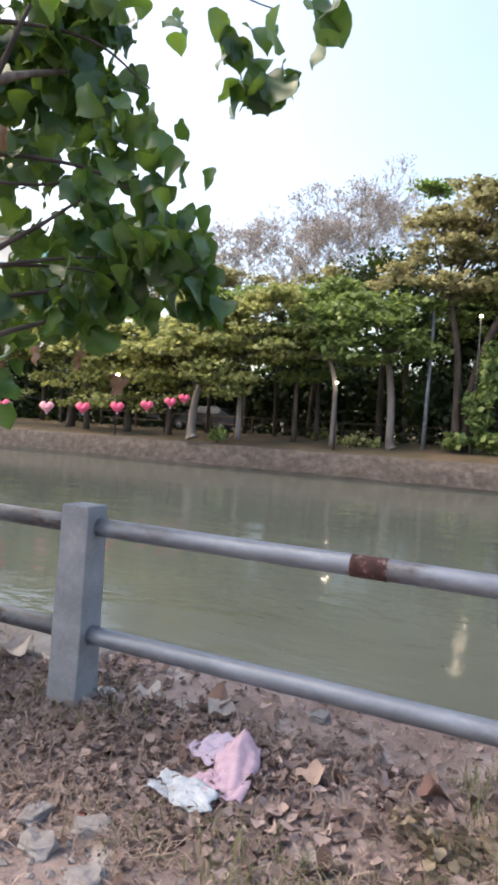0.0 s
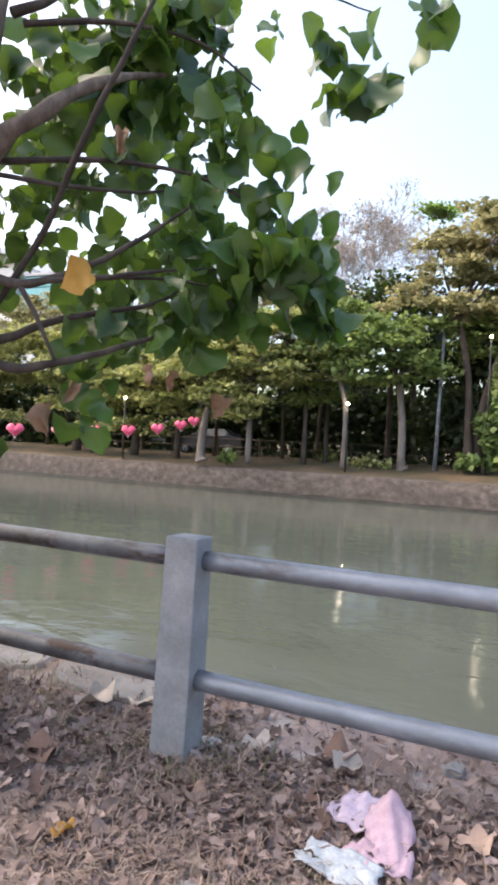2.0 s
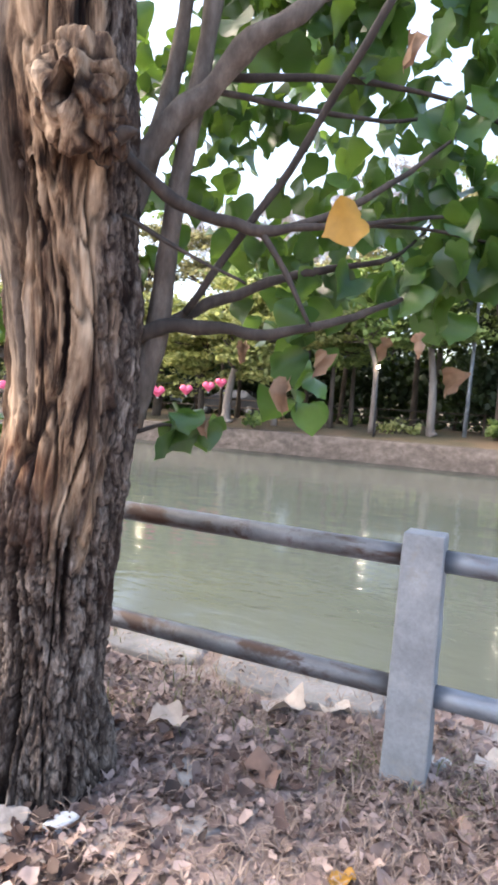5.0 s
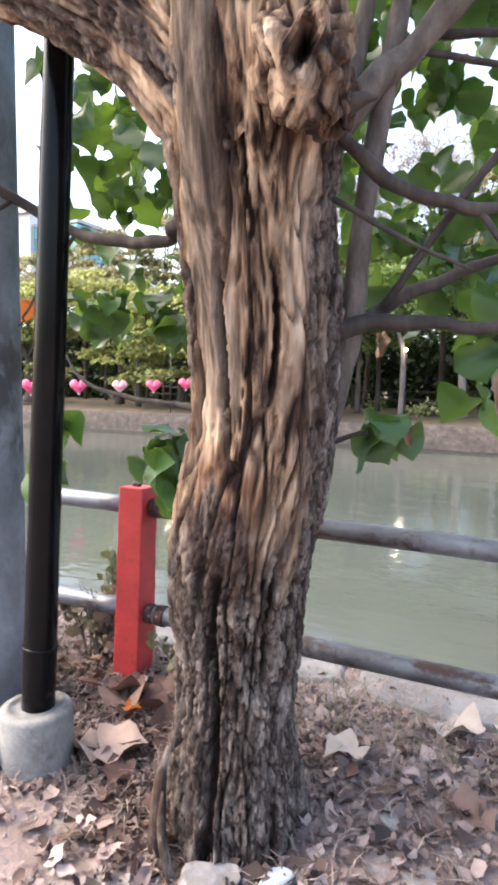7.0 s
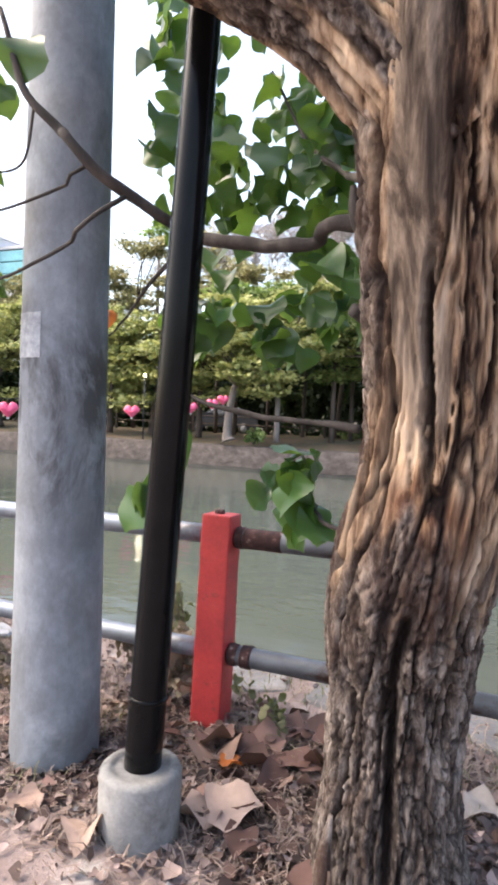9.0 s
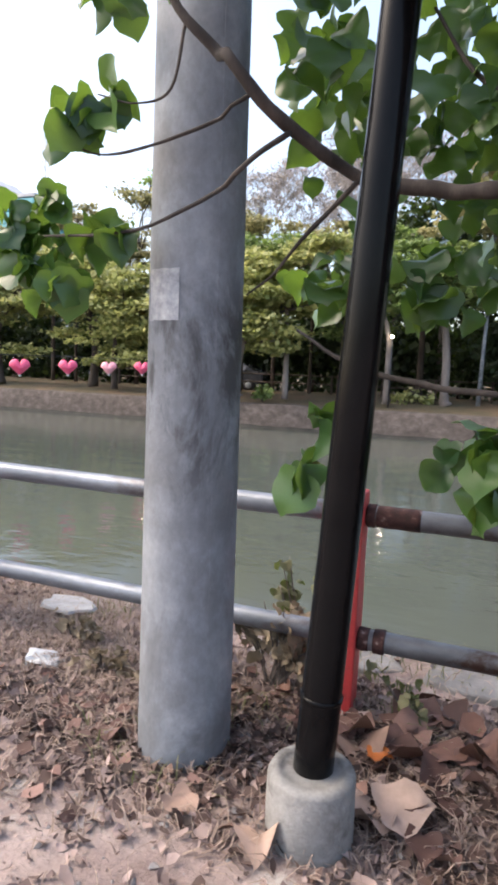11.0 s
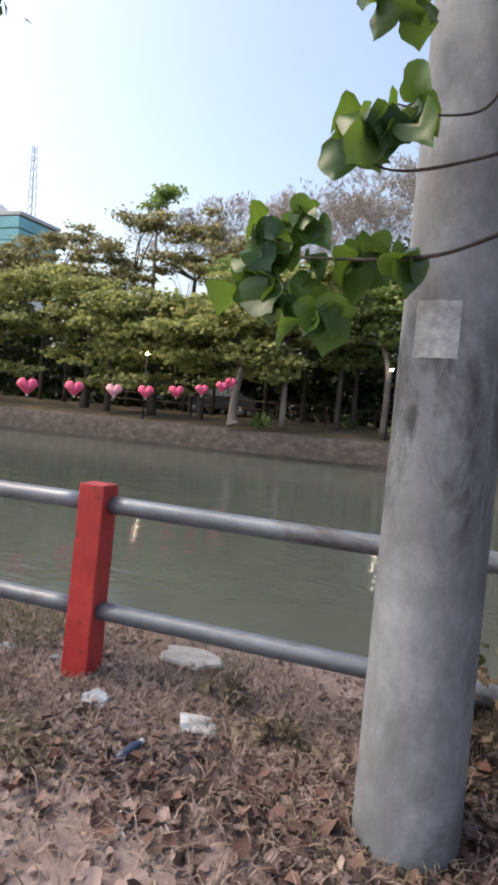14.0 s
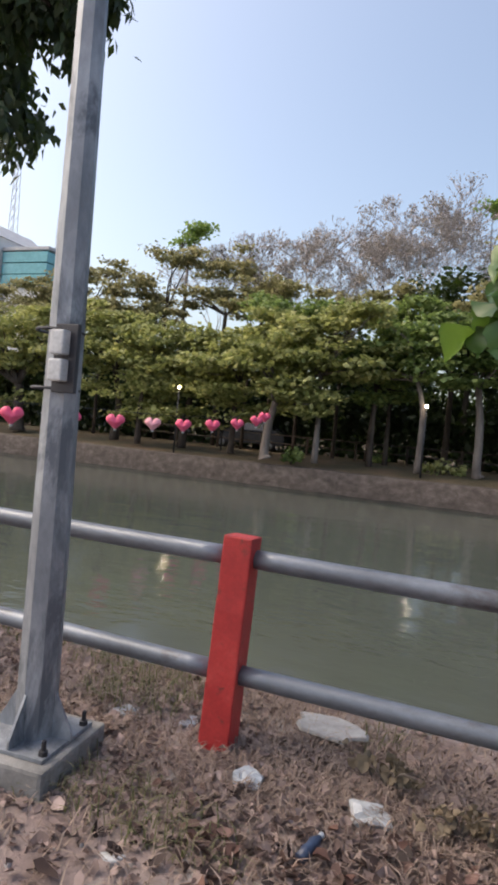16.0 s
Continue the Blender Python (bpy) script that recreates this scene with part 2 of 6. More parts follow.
M["litter"] = leaf_mat("litter", (0.075, 0.046, 0.040), (0.41, 0.310, 0.285), 0.85, 0.08, False, (0.3, 0.2, 0.12))
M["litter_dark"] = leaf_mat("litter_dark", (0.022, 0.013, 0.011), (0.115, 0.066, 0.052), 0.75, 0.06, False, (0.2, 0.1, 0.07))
M["fallen"] = leaf_mat("fallen", (0.20, 0.12, 0.09), (0.40, 0.29, 0.24), 0.85, 0.08, True, (0.3, 0.2, 0.12))
M["fallen_red"] = leaf_mat("fallen_red", (0.13, 0.070, 0.058), (0.26, 0.155, 0.130), 0.8, 0.08, True, (0.3, 0.2, 0.12))
M["fallen_dark"] = leaf_mat("fallen_dark", (0.06, 0.028, 0.022), (0.15, 0.075, 0.055), 0.75, 0.06, True, (0.3, 0.15, 0.1))
M["fallen_pale"] = leaf_mat("fallen_pale", (0.33, 0.28, 0.25), (0.42, 0.37, 0.335), 0.85, 0.08, True, (0.5, 0.4, 0.3))
M["straw"] = leaf_mat("straw", (0.165, 0.118, 0.098), (0.37, 0.285, 0.24), 0.85, 0.15, False, (0.4, 0.3, 0.12))
M["dry_weed"] = leaf_mat("dry_weed", (0.14, 0.108, 0.075), (0.29, 0.23, 0.16), 0.85, 0.15, False, (0.3, 0.24, 0.12))
M["weed"] = leaf_mat("weed", (0.09, 0.085, 0.045), (0.19, 0.175, 0.10), 0.8, 0.2, False)


def water_mat():
    m, nt, b = nodes_of("canal_water")
    n = noise_tex(nt, 0.25, 4, 0.5)
    nt.links.new(ramp(nt, n, [(0.3, (0.064, 0.074, 0.064)), (0.7, (0.080, 0.092, 0.080))]), b.inputs["Base Color"])
    b.inputs["Roughness"].default_value, b.inputs["IOR"].default_value = 0.05, 1.33
    prev = None
    # slow swell, ripples, and fine cat's-paws that come and go in patches
    for scale, stretch, dist in ((1.1, (0.8, 1.3, 1), 0.030), (4.5, (0.75, 1.4, 1), 0.0085), (15.0, (0.8, 1.4, 1), 0.0018)):
        bn = nt.nodes.new("ShaderNodeBump")
        bn.inputs["Strength"].default_value, bn.inputs["Distance"].default_value = 0.6, dist
        nt.links.new(noise_tex(nt, scale, 3, 0.5, stretch, dist=0.3), bn.inputs["Height"])
        if prev:
            nt.links.new(prev, bn.inputs["Normal"])
        prev = bn.outputs[0]
    nt.links.new(prev, b.inputs["Normal"])
    return m


M["water"] = water_mat()


def bark_mat():
    """Old bark: grey corky blocks (attribute peel 0), bare tan wood (1), rusty inner bark (raw), weathered smooth wood
    (even), painted shade in splits and hollows (furrow_shade).
    """
    m, nt, b = nodes_of("old_bark")

    def attribute(name):
        at = nt.nodes.new("ShaderNodeAttribute")
        at.attribute_name = name
        return at.outputs["Fac"]

    fib = noise_tex(nt, 13, 8, 0.66, (1, 1, 0.13), dist=0.5)
    hair = noise_tex(nt, 60, 6, 0.7, (1, 1, 0.07))
    cork = noise_tex(nt, 24, 8, 0.75, (1, 1, 0.35), dist=0.5)
    tone = noise_tex(nt, 5, 4, 0.6, (1, 1, 0.5))
    grey = ramp(nt, cork, [(0.35, (0.014, 0.010, 0.008)), (0.46, (0.060, 0.045, 0.038)), (0.56, (0.17, 0.138, 0.119)), (0.70, (0.40, 0.345, 0.305))])
    grey = mixc(nt, ramp(nt, tone, [(0.48, (0, 0, 0)), (0.62, (0.7, 0.7, 0.7))]), grey, (0.040, 0.020, 0.014))
    wood = ramp(nt, fib, [(0.37, (0.010, 0.006, 0.004)), (0.42, (0.050, 0.028, 0.018)), (0.47, (0.17, 0.108, 0.068)), (0.54, (0.33, 0.228, 0.152)), (0.67, (0.52, 0.39, 0.28))])
    wood = mixc(nt, ramp(nt, tone, [(0.50, (0, 0, 0)), (0.66, (0.65, 0.65, 0.65))]), wood, (0.050, 0.027, 0.018))
    weathered = ramp(nt, fib, [(0.38, (0.030, 0.021, 0.016)), (0.47, (0.085, 0.062, 0.047)), (0.56, (0.17, 0.128, 0.098)), (0.70, (0.28, 0.218, 0.17))])
    wood = mixc(nt, attribute("even"), wood, weathered)
    wood = mixc(nt, 0.4, wood, ramp(nt, hair, [(0.3, (0.3,) * 3), (0.7, (0.8,) * 3)]), "OVERLAY")
    rusty = ramp(nt, fib, [(0.42, (0.014, 0.006, 0.004)), (0.52, (0.070, 0.030, 0.017)), (0.66, (0.25, 0.145, 0.080))])
    wood = mixc(nt, attribute("raw"), wood, rusty)
    col = mixc(nt, attribute("peel"), grey, wood)
    # crevice shade painted over the bark colour
    col = mixc(nt, attribute("furrow_shade"), col, (0.012, 0.007, 0.006))
    nt.links.new(col, b.inputs["Base Color"])
    b.inputs["Roughness"].default_value = 0.92
    b.inputs["Specular IOR Level"].default_value = 0.2
    bump(nt, b, mixc(nt, 0.5, fib, mixc(nt, 0.5, cork, hair)), 0.8, 0.012)
    return m


M["old_bark"] = bark_mat()

# ---- builders ----
def thing(name, at=(0, 0, 0), label="", category="", group="", kind=""):
    e = new(name)
    e.location = at
    e.empty_display_size = 0.1
    return tagged(e, label, category, group, kind)


def mesh_of(name, verts, faces, material=None, smooth=False):
    me = bpy.data.meshes.new(name)
    me.from_pydata([tuple(v) for v in verts], [], [tuple(f) for f in faces])
    if material:
        me.materials.append(material)
    if smooth:
        me.polygons.foreach_set("use_smooth", [True] * len(me.polygons))
    me.update()
    return me


def put(name, me, parent=None, label="", at=None, category="", group="", kind=""):
    """Links a mesh. Under a parent, the mesh stays where its vertices are in the world."""
    o = new(name, me)
    if parent is not None:
        o.parent = parent
        world_at = Vector((0, 0, 0))
        p = parent
        while p is not None:
            world_at += p.location
            p = p.parent
        o.location = -world_at
    if at is not None:
        o.location = at
    return tagged(o, label, category, group, kind)


def part(name, bm, material, parent, label="", smooth=False):
    me = bpy.data.meshes.new(name)
    bm.to_mesh(me)
    bm.free()
    me.materials.append(material)
    if smooth:
        me.polygons.foreach_set("use_smooth", [True] * len(me.polygons))
    return put(name, me, parent, label)


def box(size, at=(0, 0, 0), bevel=0.0, segments=2, turn=None):
    bm = bmesh.new()
    bmesh.ops.create_cube(bm, size=1, matrix=Matrix.Diagonal((*size, 1)))
    if bevel:
        bmesh.ops.bevel(bm, geom=bm.edges[:], offset=bevel, segments=segments, affect="EDGES", profile=0.6)
    bmesh.ops.transform(bm, matrix=Matrix.Translation(at) @ (turn or Matrix()), verts=bm.verts)
    return bm


def smooth_path(points, steps=6):
    """A Catmull-Rom curve through points of any width."""
    p = np.array(points, float)
    p = np.vstack([2 * p[0] - p[1], p, 2 * p[-1] - p[-2]])
    out = []
    for i in range(1, len(p) - 2):
        for k in range(steps):
            t = k / steps
            out.append(0.5 * (2 * p[i] + (p[i + 1] - p[i - 1]) * t + (2 * p[i - 1] - 5 * p[i] + 4 * p[i + 1] - p[i + 2]) * t ** 2
                              + (3 * p[i] - p[i - 1] - 3 * p[i + 1] + p[i + 2]) * t ** 3))
    out.append(p[-2])
    return np.array(out)


def tube(points, sides=8, caps=True, base=0):
    """Verts and faces of a tube through rows x, y, z, radius."""
    p = np.asarray(points, float)
    d = np.gradient(p[:, :3], axis=0)
    d /= np.linalg.norm(d, axis=1)[:, None] + 1e-9
    ref = np.array([0, 0, 1.0]) if abs(d[0][2]) < 0.8 else np.array([1.0, 0, 0])
    verts, faces = [], []
    for i in range(len(p)):
        u = ref - d[i] * (ref @ d[i])
        u /= np.linalg.norm(u) + 1e-9
        ref = u
        w = np.cross(d[i], u)
        for k in range(sides):
            a = 2 * math.pi * k / sides
            verts.append(p[i, :3] + p[i, 3] * (math.cos(a) * u + math.sin(a) * w))
    for i in range(len(p) - 1):
        for k in range(sides):
            a, b2 = i * sides + k, i * sides + (k + 1) % sides
            faces.append((base + a, base + b2, base + b2 + sides, base + a + sides))
    if caps:
        faces.append(tuple(base + k for k in reversed(range(sides))))
        faces.append(tuple(base + (len(p) - 1) * sides + k for k in range(sides)))
    return verts, faces


def tubes(paths, sides=5):
    V, F = [], []
    for p in paths:
        v, f = tube(p, sides, True, len(V))
        V += v
        F += f
    return V, F


def lathe(profile, sides=32, wobble=0.0, seed=0):
    """Rings of (radius, z) about the z axis, closed at both ends."""
    V, F = [], []
    for i, (r, z) in enumerate(profile):
        for k in range(sides):
            a = 2 * math.pi * k / sides
            rr = r * (1 + wobble * noise.noise((math.cos(a) * 2 + seed, math.sin(a) * 2, z * 6)))
            V.append((rr * math.cos(a), rr * math.sin(a), z))
    for i in range(len(profile) - 1):
        for k in range(sides):
            a, b2 = i * sides + k, i * sides + (k + 1) % sides
            F.append((a, b2, b2 + sides, a + sides))
    F.append(tuple(reversed(range(sides))))
    F.append(tuple((len(profile) - 1) * sides + k for k in range(sides)))
    return V, F


def moved(V, m):
    return [tuple(m @ Vector(v)) for v in V]


def ground_z(x, y):
    z = 0.035 * noise.noise((x * 0.9, y * 0.9, 3.1)) + 0.012 * noise.noise((x * 4, y * 4, 7.7)) + 0.006 * noise.noise((x * 13, y * 13, 1.2))
    z += 0.035 * min(1, max(0, (y - 1.7) / 0.6))
    # a low mound at the lamp footing, a hollow before the utility pole
    z += 0.030 * math.exp(-((x + 3.46) ** 2 + (y - 1.58) ** 2) / 0.06) - 0.026 * math.exp(-((x + 4.03) ** 2 + (y - 1.86) ** 2) / 0.07)
    if y < -1.5:
        z *= max(0.0, 1 + (y + 1.5) / 2)
    return z


# leaf blades: heart outline, tip along -y, folded along the rib
def leaf_shape(fold=0.12, curl=0.1, wave=0.0, seed=0):
    rng = random.Random(seed)
    half = [(0.10, 0.06), (0.26, 0.09), (0.42, 0.04), (0.53, -0.09), (0.57, -0.26), (0.54, -0.44), (0.44, -0.61), (0.29, -0.76), (0.11, -0.89)]
    rib = [(0.0, 0.0), (0.0, -0.22), (0.0, -0.38), (0.0, -0.54), (0.0, -0.70), (0.0, -1.0)]
    V, F = [], []
    def h(x, y):
        return fold * abs(x) - curl * (y + 0.35) ** 2 + wave * math.sin(7 * y + seed) * abs(x) * 1.5 + wave * 0.5 * math.sin(5 * x + 2 * seed)
    for x, y in rib:
        V.append((x, y, h(x, y)))
    for s in (1, -1):
        i0 = len(V)
        for x, y in half:
            jx = x * rng.uniform(0.90, 1.08)
            y += rng.uniform(-0.025, 0.025)
            V.append((s * jx, y, h(s * jx, y)))
        quads = [(0, i0, i0 + 1), (0, i0 + 1, i0 + 2), (0, i0 + 2, i0 + 3), (0, i0 + 3, i0 + 4, 1), (1, i0 + 4, i0 + 5, 2), (2, i0 + 5, i0 + 6, 3), (3, i0 + 6, i0 + 7, 4), (4, i0 + 7, i0 + 8), (4, i0 + 8, 5)]
        F += [q if s > 0 else tuple(reversed(q)) for q in quads]
    return np.array(V), F


LEAF_SHAPES = [leaf_shape(0.2, 0.3, 0.14, 1), leaf_shape(0.45, 0.4, 0.18, 2), leaf_shape(0.05, 0.35, 0.2, 3), leaf_shape(0.7, 0.25, 0.14, 4)]
CRUMPLED = [leaf_shape(1.9, 0.7, 0.45, 9), leaf_shape(1.4, -0.8, 0.5, 10), leaf_shape(2.4, 0.5, 0.4, 11)]
DRY_SHAPES = [leaf_shape(0.5, 0.5, 0.22, 5), leaf_shape(0.2, -0.4, 0.30, 6), leaf_shape(0.8, 0.35, 0.25, 7), leaf_shape(-0.3, 0.3, 0.3, 8)]


def scrap_shape(seed):
    """A torn, curled piece of dry leaf."""
    rg = random.Random(seed)
    n = rg.choice((6, 7, 8))
    fold, way = rg.uniform(0.2, 0.9), rg.uniform(0, 3.14)
    V = [(0.0, 0.0, rg.uniform(-0.05, 0.12))]
    for k in range(n):
        a = 6.283 * k / n + rg.uniform(-0.25, 0.25)
        r = rg.uniform(0.28, 0.62)
        x, y = r * math.cos(a), r * math.sin(a) * 1.25
        V.append((x, y, fold * abs(x * math.cos(way) + y * math.sin(way)) + rg.uniform(-0.10, 0.14)))
    return np.array(V), [(0, k + 1, (k + 1) % n + 1) for k in range(n)]


SCRAPS = [scrap_shape(k) for k in range(12)] + DRY_SHAPES
LEAF_MESH = [mesh_of("leaf", v, f, M["green_leaf"], True) for v, f in LEAF_SHAPES]


def leaf_turn(rng, droop=1.0):
    """Tip mostly downwards, face turned any way and a little to the sky."""
    yaw = rng.uniform(0, 360)
    return Euler((radians(rng.gauss(62 * droop, 26)), radians(rng.gauss(0, 22)), radians(yaw))).to_matrix().to_4x4()


def cloud(rng, centre, radii, n, clumps=0, spread=0.22):
    """Points in an ellipsoid, gathered in clumps."""
    c, r = Vector(centre), Vector(radii)
    seeds = []
    while len(seeds) < max(1, clumps):
        v = Vector([rng.uniform(-1, 1) for _ in range(3)])
        if v.length < 1:
            seeds.append(v)
    out = []
    for i in range(n):
        s = seeds[i % len(seeds)] if clumps else Vector((0, 0, 0))
        g = Vector([rng.gauss(0, spread if clumps else 0.5) for _ in range(3)])
        v = s + g
        out.append(c + Vector((v.x * r.x, v.y * r.y, v.z * r.z)))
    return out


def leaf_mass(name, placed, shapes, material, parent, label="", kind="stuff", group="", category=""):
    """One joined mesh of many leaves: rows of matrix, shape index."""
    V, F, base = [], [], 0
    for m, k in placed:
        v, f = shapes[k]
        a = np.array(m)
        V.append(v @ a[:3, :3].T + a[:3, 3])
        F += [tuple(i + base for i in q) for q in f]
        base += len(v)
    me = mesh_of(name, np.vstack(V), F, material, True)
    return put(name, me, parent, label, kind=kind, group=group, category=category)

# ---- the setting ----
WATER_Z, FAR_Y, FAR_Z = -0.80, 22.6, 0.12
EDGE_Y = 3.12


def edge_y(x):
    return EDGE_Y + 0.10 * noise.noise((x * 0.8, 4.0, 0.0)) + 0.03 * noise.noise((x * 4, 9.0, 0.0))


def build_ground():
    xs = [-400, -150, -60, -25, -14] + list(np.arange(-9, 2.51, 0.06)) + [5, 12, 30, 80, 200, 400]
    ys_far = [-400, -120, -40, -12, -5, -2.5]
    ys_near = list(np.arange(-1.5, 3.001, 0.06))
    V, F = [], []
    rows = ys_far + ys_near + [99]
    for y in rows:
        for x in xs:
            if y == 99:
                V.append((x, edge_y(x), -0.02 if -9 <= x <= 2.5 else 0.0))
            else:
                V.append((x, y, ground_z(x, y) if -9 <= x <= 2.5 else 0.0))
    # the broken edge drops to below the water
    for drop, out in ((-0.18, 0.03), (-1.3, 0.08)):
        for x in xs:
            V.append((x, edge_y(x) + out, drop))
    w, n = len(xs), len(rows) + 2
    for j in range(n - 1):
        for i in range(w - 1):
            F.append((j * w + i, j * w + i + 1, (j + 1) * w + i + 1, (j + 1) * w + i))
    me = mesh_of("ground", V, F, M["dirt"], True)
    put("ground", me, None, "dry grey-brown dirt bank with trampled leaf dust", category="ground", kind="structure")


build_ground()

water = mesh_of("water", [(-400, 2.6, WATER_Z), (400, 2.6, WATER_Z), (400, 24.2, WATER_Z), (-400, 24.2, WATER_Z)], [(0, 1, 2, 3)], M["water"])
put("water", water, None, "murky grey-green canal water with small ripples", category="water", kind="structure")


def build_far_bank():
    # sloped revetment wall, with a rough top
    xs = list(np.arange(-60, 20.01, 0.4))
    V, F = [], []
    for dy, z in ((0.0, WATER_Z - 0.6), (0.02, WATER_Z + 0.10), (0.05, WATER_Z + 0.2), (0.10, WATER_Z + 0.35), (0.20, FAR_Z - 0.03), (0.26, FAR_Z), (0.80, FAR_Z + 0.02)):
        for x in xs:
            V.append((x, FAR_Y + dy + 0.03 * noise.noise((x * 0.7, z * 3, 0)), z + 0.03 * noise.noise((x * 0.9, 5, z)) * (z > WATER_Z)))
    w = len(xs)
    for j in range(6):
        for i in range(w - 1):
            F.append((j * w + i, j * w + i + 1, (j + 1) * w + i + 1, (j + 1) * w + i))
    put("wall_far_bank", mesh_of("wall_far_bank", V, F, M["far_wall"], True), None, "stained sloping concrete revetment of the far bank", category="wall", kind="structure")
    V, F = [], []
    for x in xs:
        top = WATER_Z + 0.11 + 0.05 * noise.noise((x * 1.7, 0, 3)) + 0.03 * noise.noise((x * 6, 0, 3))
        V += [(x, FAR_Y - 0.045, WATER_Z - 0.3), (x, FAR_Y - 0.03, top - 0.02), (x, FAR_Y + 0.06, top)]
    for i in range(len(xs) - 1):
        F += [(3 * i, 3 * i + 3, 3 * i + 4, 3 * i + 1), (3 * i + 1, 3 * i + 4, 3 * i + 5, 3 * i + 2)]
    put("trim_waterline", mesh_of("trim_waterline", V, F, M["algae"], True), None, "wet dark algae ledge along the waterline", category="ledge", kind="structure")
    xs = [-400, -150, -80] + list(np.arange(-60, 20.01, 0.8)) + [60, 150, 400]
    ys = [0.7, 1.2, 1.8, 2.5, 3.5, 5, 7, 10, 15, 25, 60, 150, 400]
    V, F = [], []
    for y in ys:
        for x in xs:
            rise = 0.30 * min(1, max(0, (y - 0.7) / 2.5))
            V.append((x, FAR_Y + y, FAR_Z - 0.02 + rise + 0.06 * noise.noise((x * 0.5, y * 0.5, 2)) * (y < 60)))
    w = len(xs)
    for j in range(len(ys) - 1):
        for i in range(w - 1):
            F.append((j * w + i, j * w + i + 1, (j + 1) * w + i + 1, (j + 1) * w + i))
    put("ground_far_bank", mesh_of("ground_far_bank", V, F, M["grassland"], True), None, "mown dull grass and bare earth under the far trees", category="lawn", kind="structure")


build_far_bank()

# ---- railing ----
RAIL_TOP, RAIL_LOW = (2.462, 0.818), (2.424, 0.335)      # y, z of the pipe centres
POST_X = [0.372, -1.598, -3.570, -5.540, -7.510]
POST_RED = [False, False, True, True, True]
LEAN = -2.6


def rail_post(x, red, lean_x=0.0):
    z0 = -0.25
    e = thing("rail_post", (x, 2.40, 0), "square concrete railing post painted %s" % ("bright red" if red else "pale grey"), "post", "railing posts")
    h = 0.915 - z0
    bm = bmesh.new()
    bmesh.ops.create_cube(bm, size=1, matrix=Matrix.Translation((0, 0, 0.5)))
    for v in bm.verts:
        taper = 1.0 if v.co.z > 0.5 else (1.06 if red else 1.16)
        wide = 0.128 if red else 0.144
        v.co = Vector((v.co.x * wide * taper, v.co.y * wide * taper, z0 + v.co.z * h))
    bmesh.ops.bevel(bm, geom=bm.edges[:], offset=0.008, segments=2, affect="EDGES", profile=0.6)
    bmesh.ops.subdivide_edges(bm, edges=[ed for ed in bm.edges if abs(ed.verts[0].co.z - ed.verts[1].co.z) > 0.5], cuts=14)
    for v in bm.verts:
        v.co += Vector((noise.noise(v.co * 9 + Vector((x * 7, 0, 0))), noise.noise(v.co * 9 + Vector((0, x * 7, 3))), 0)) * 0.003
    bmesh.ops.transform(bm, matrix=pose(x, 2.405, 0, LEAN, lean_x, 0) @ pose(0, 0, 0, 0, 0, 1.5), verts=bm.verts)
    part("post", bm, M["red_paint"] if red else M["grey_paint"], e, smooth=False)
    return e


for x, red in zip(POST_X, POST_RED):
    post = rail_post(x, red, 0.9 if x < -5 else 0.0)
    if -4 < x < -3:
        V, F = lathe([(0.018, -0.01), (0.022, 0.0), (0.021, 0.012), (0.012, 0.016)], 14, 0.1, 3)
        put("bolt_stub", mesh_of("bolt_stub", moved(V, Matrix.Translation((x - 0.01, 2.445, 0.916))), F, M["rust"], True), post, "dark rusted stub on the top")


def rail(xa, xb, row, old, rusty=()):
    """One length of pipe between two posts, with its sockets and rusted sleeves."""
    y, z = row
    top = row is RAIL_TOP
    e = thing("railing_pipe", ((xa + xb) / 2, y, z), "%s steel pipe rail, %s, between concrete posts" % ("upper" if top else "lower", "streaked with rust" if old else "painted blue-grey"), "railing", "railing pipes")
    r = 0.041
    pts = [(x, y + 0.003 * noise.noise((x, z * 9, 0)), z + 0.003 * noise.noise((x, 3, z * 9)), r) for x in np.linspace(xa, xb, 16)]
    V, F = tube(pts, 20)
    put("pipe", mesh_of("pipe", V, F, M["old_pipe"] if old else M["pipe"], True), e)
    for a, b2, rr in rusty:
        n = 10
        pts = [(x, y, z, rr + 0.0025 * noise.noise((x * 60, z, 1))) for x in np.linspace(a, b2, n)]
        V, F = tube([(a - 0.004, y, z, r * 0.9)] + pts + [(b2 + 0.004, y, z, r * 0.9)], 18)
        put("rusted_sleeve", mesh_of("rusted_sleeve", V, F, M["rust"], True), e, "flaking dark rust")


for i in range(4):
    xb, xa = POST_X[i] - 0.05, POST_X[i + 1] + 0.05
    old = i == 1
    rust_top = {0: [(-0.36, -0.225, 0.0425)], 1: [(-3.50, -3.47, 0.046), (-3.462, -3.30, 0.0435)]}.get(i, [])
    rust_low = {1: [(-3.50, -3.462, 0.045), (-3.44, -3.40, 0.048)]}.get(i, [])
    rail(xa, xb, RAIL_TOP, old, rust_top)
    rail(xa, xb, RAIL_LOW, old, rust_low)

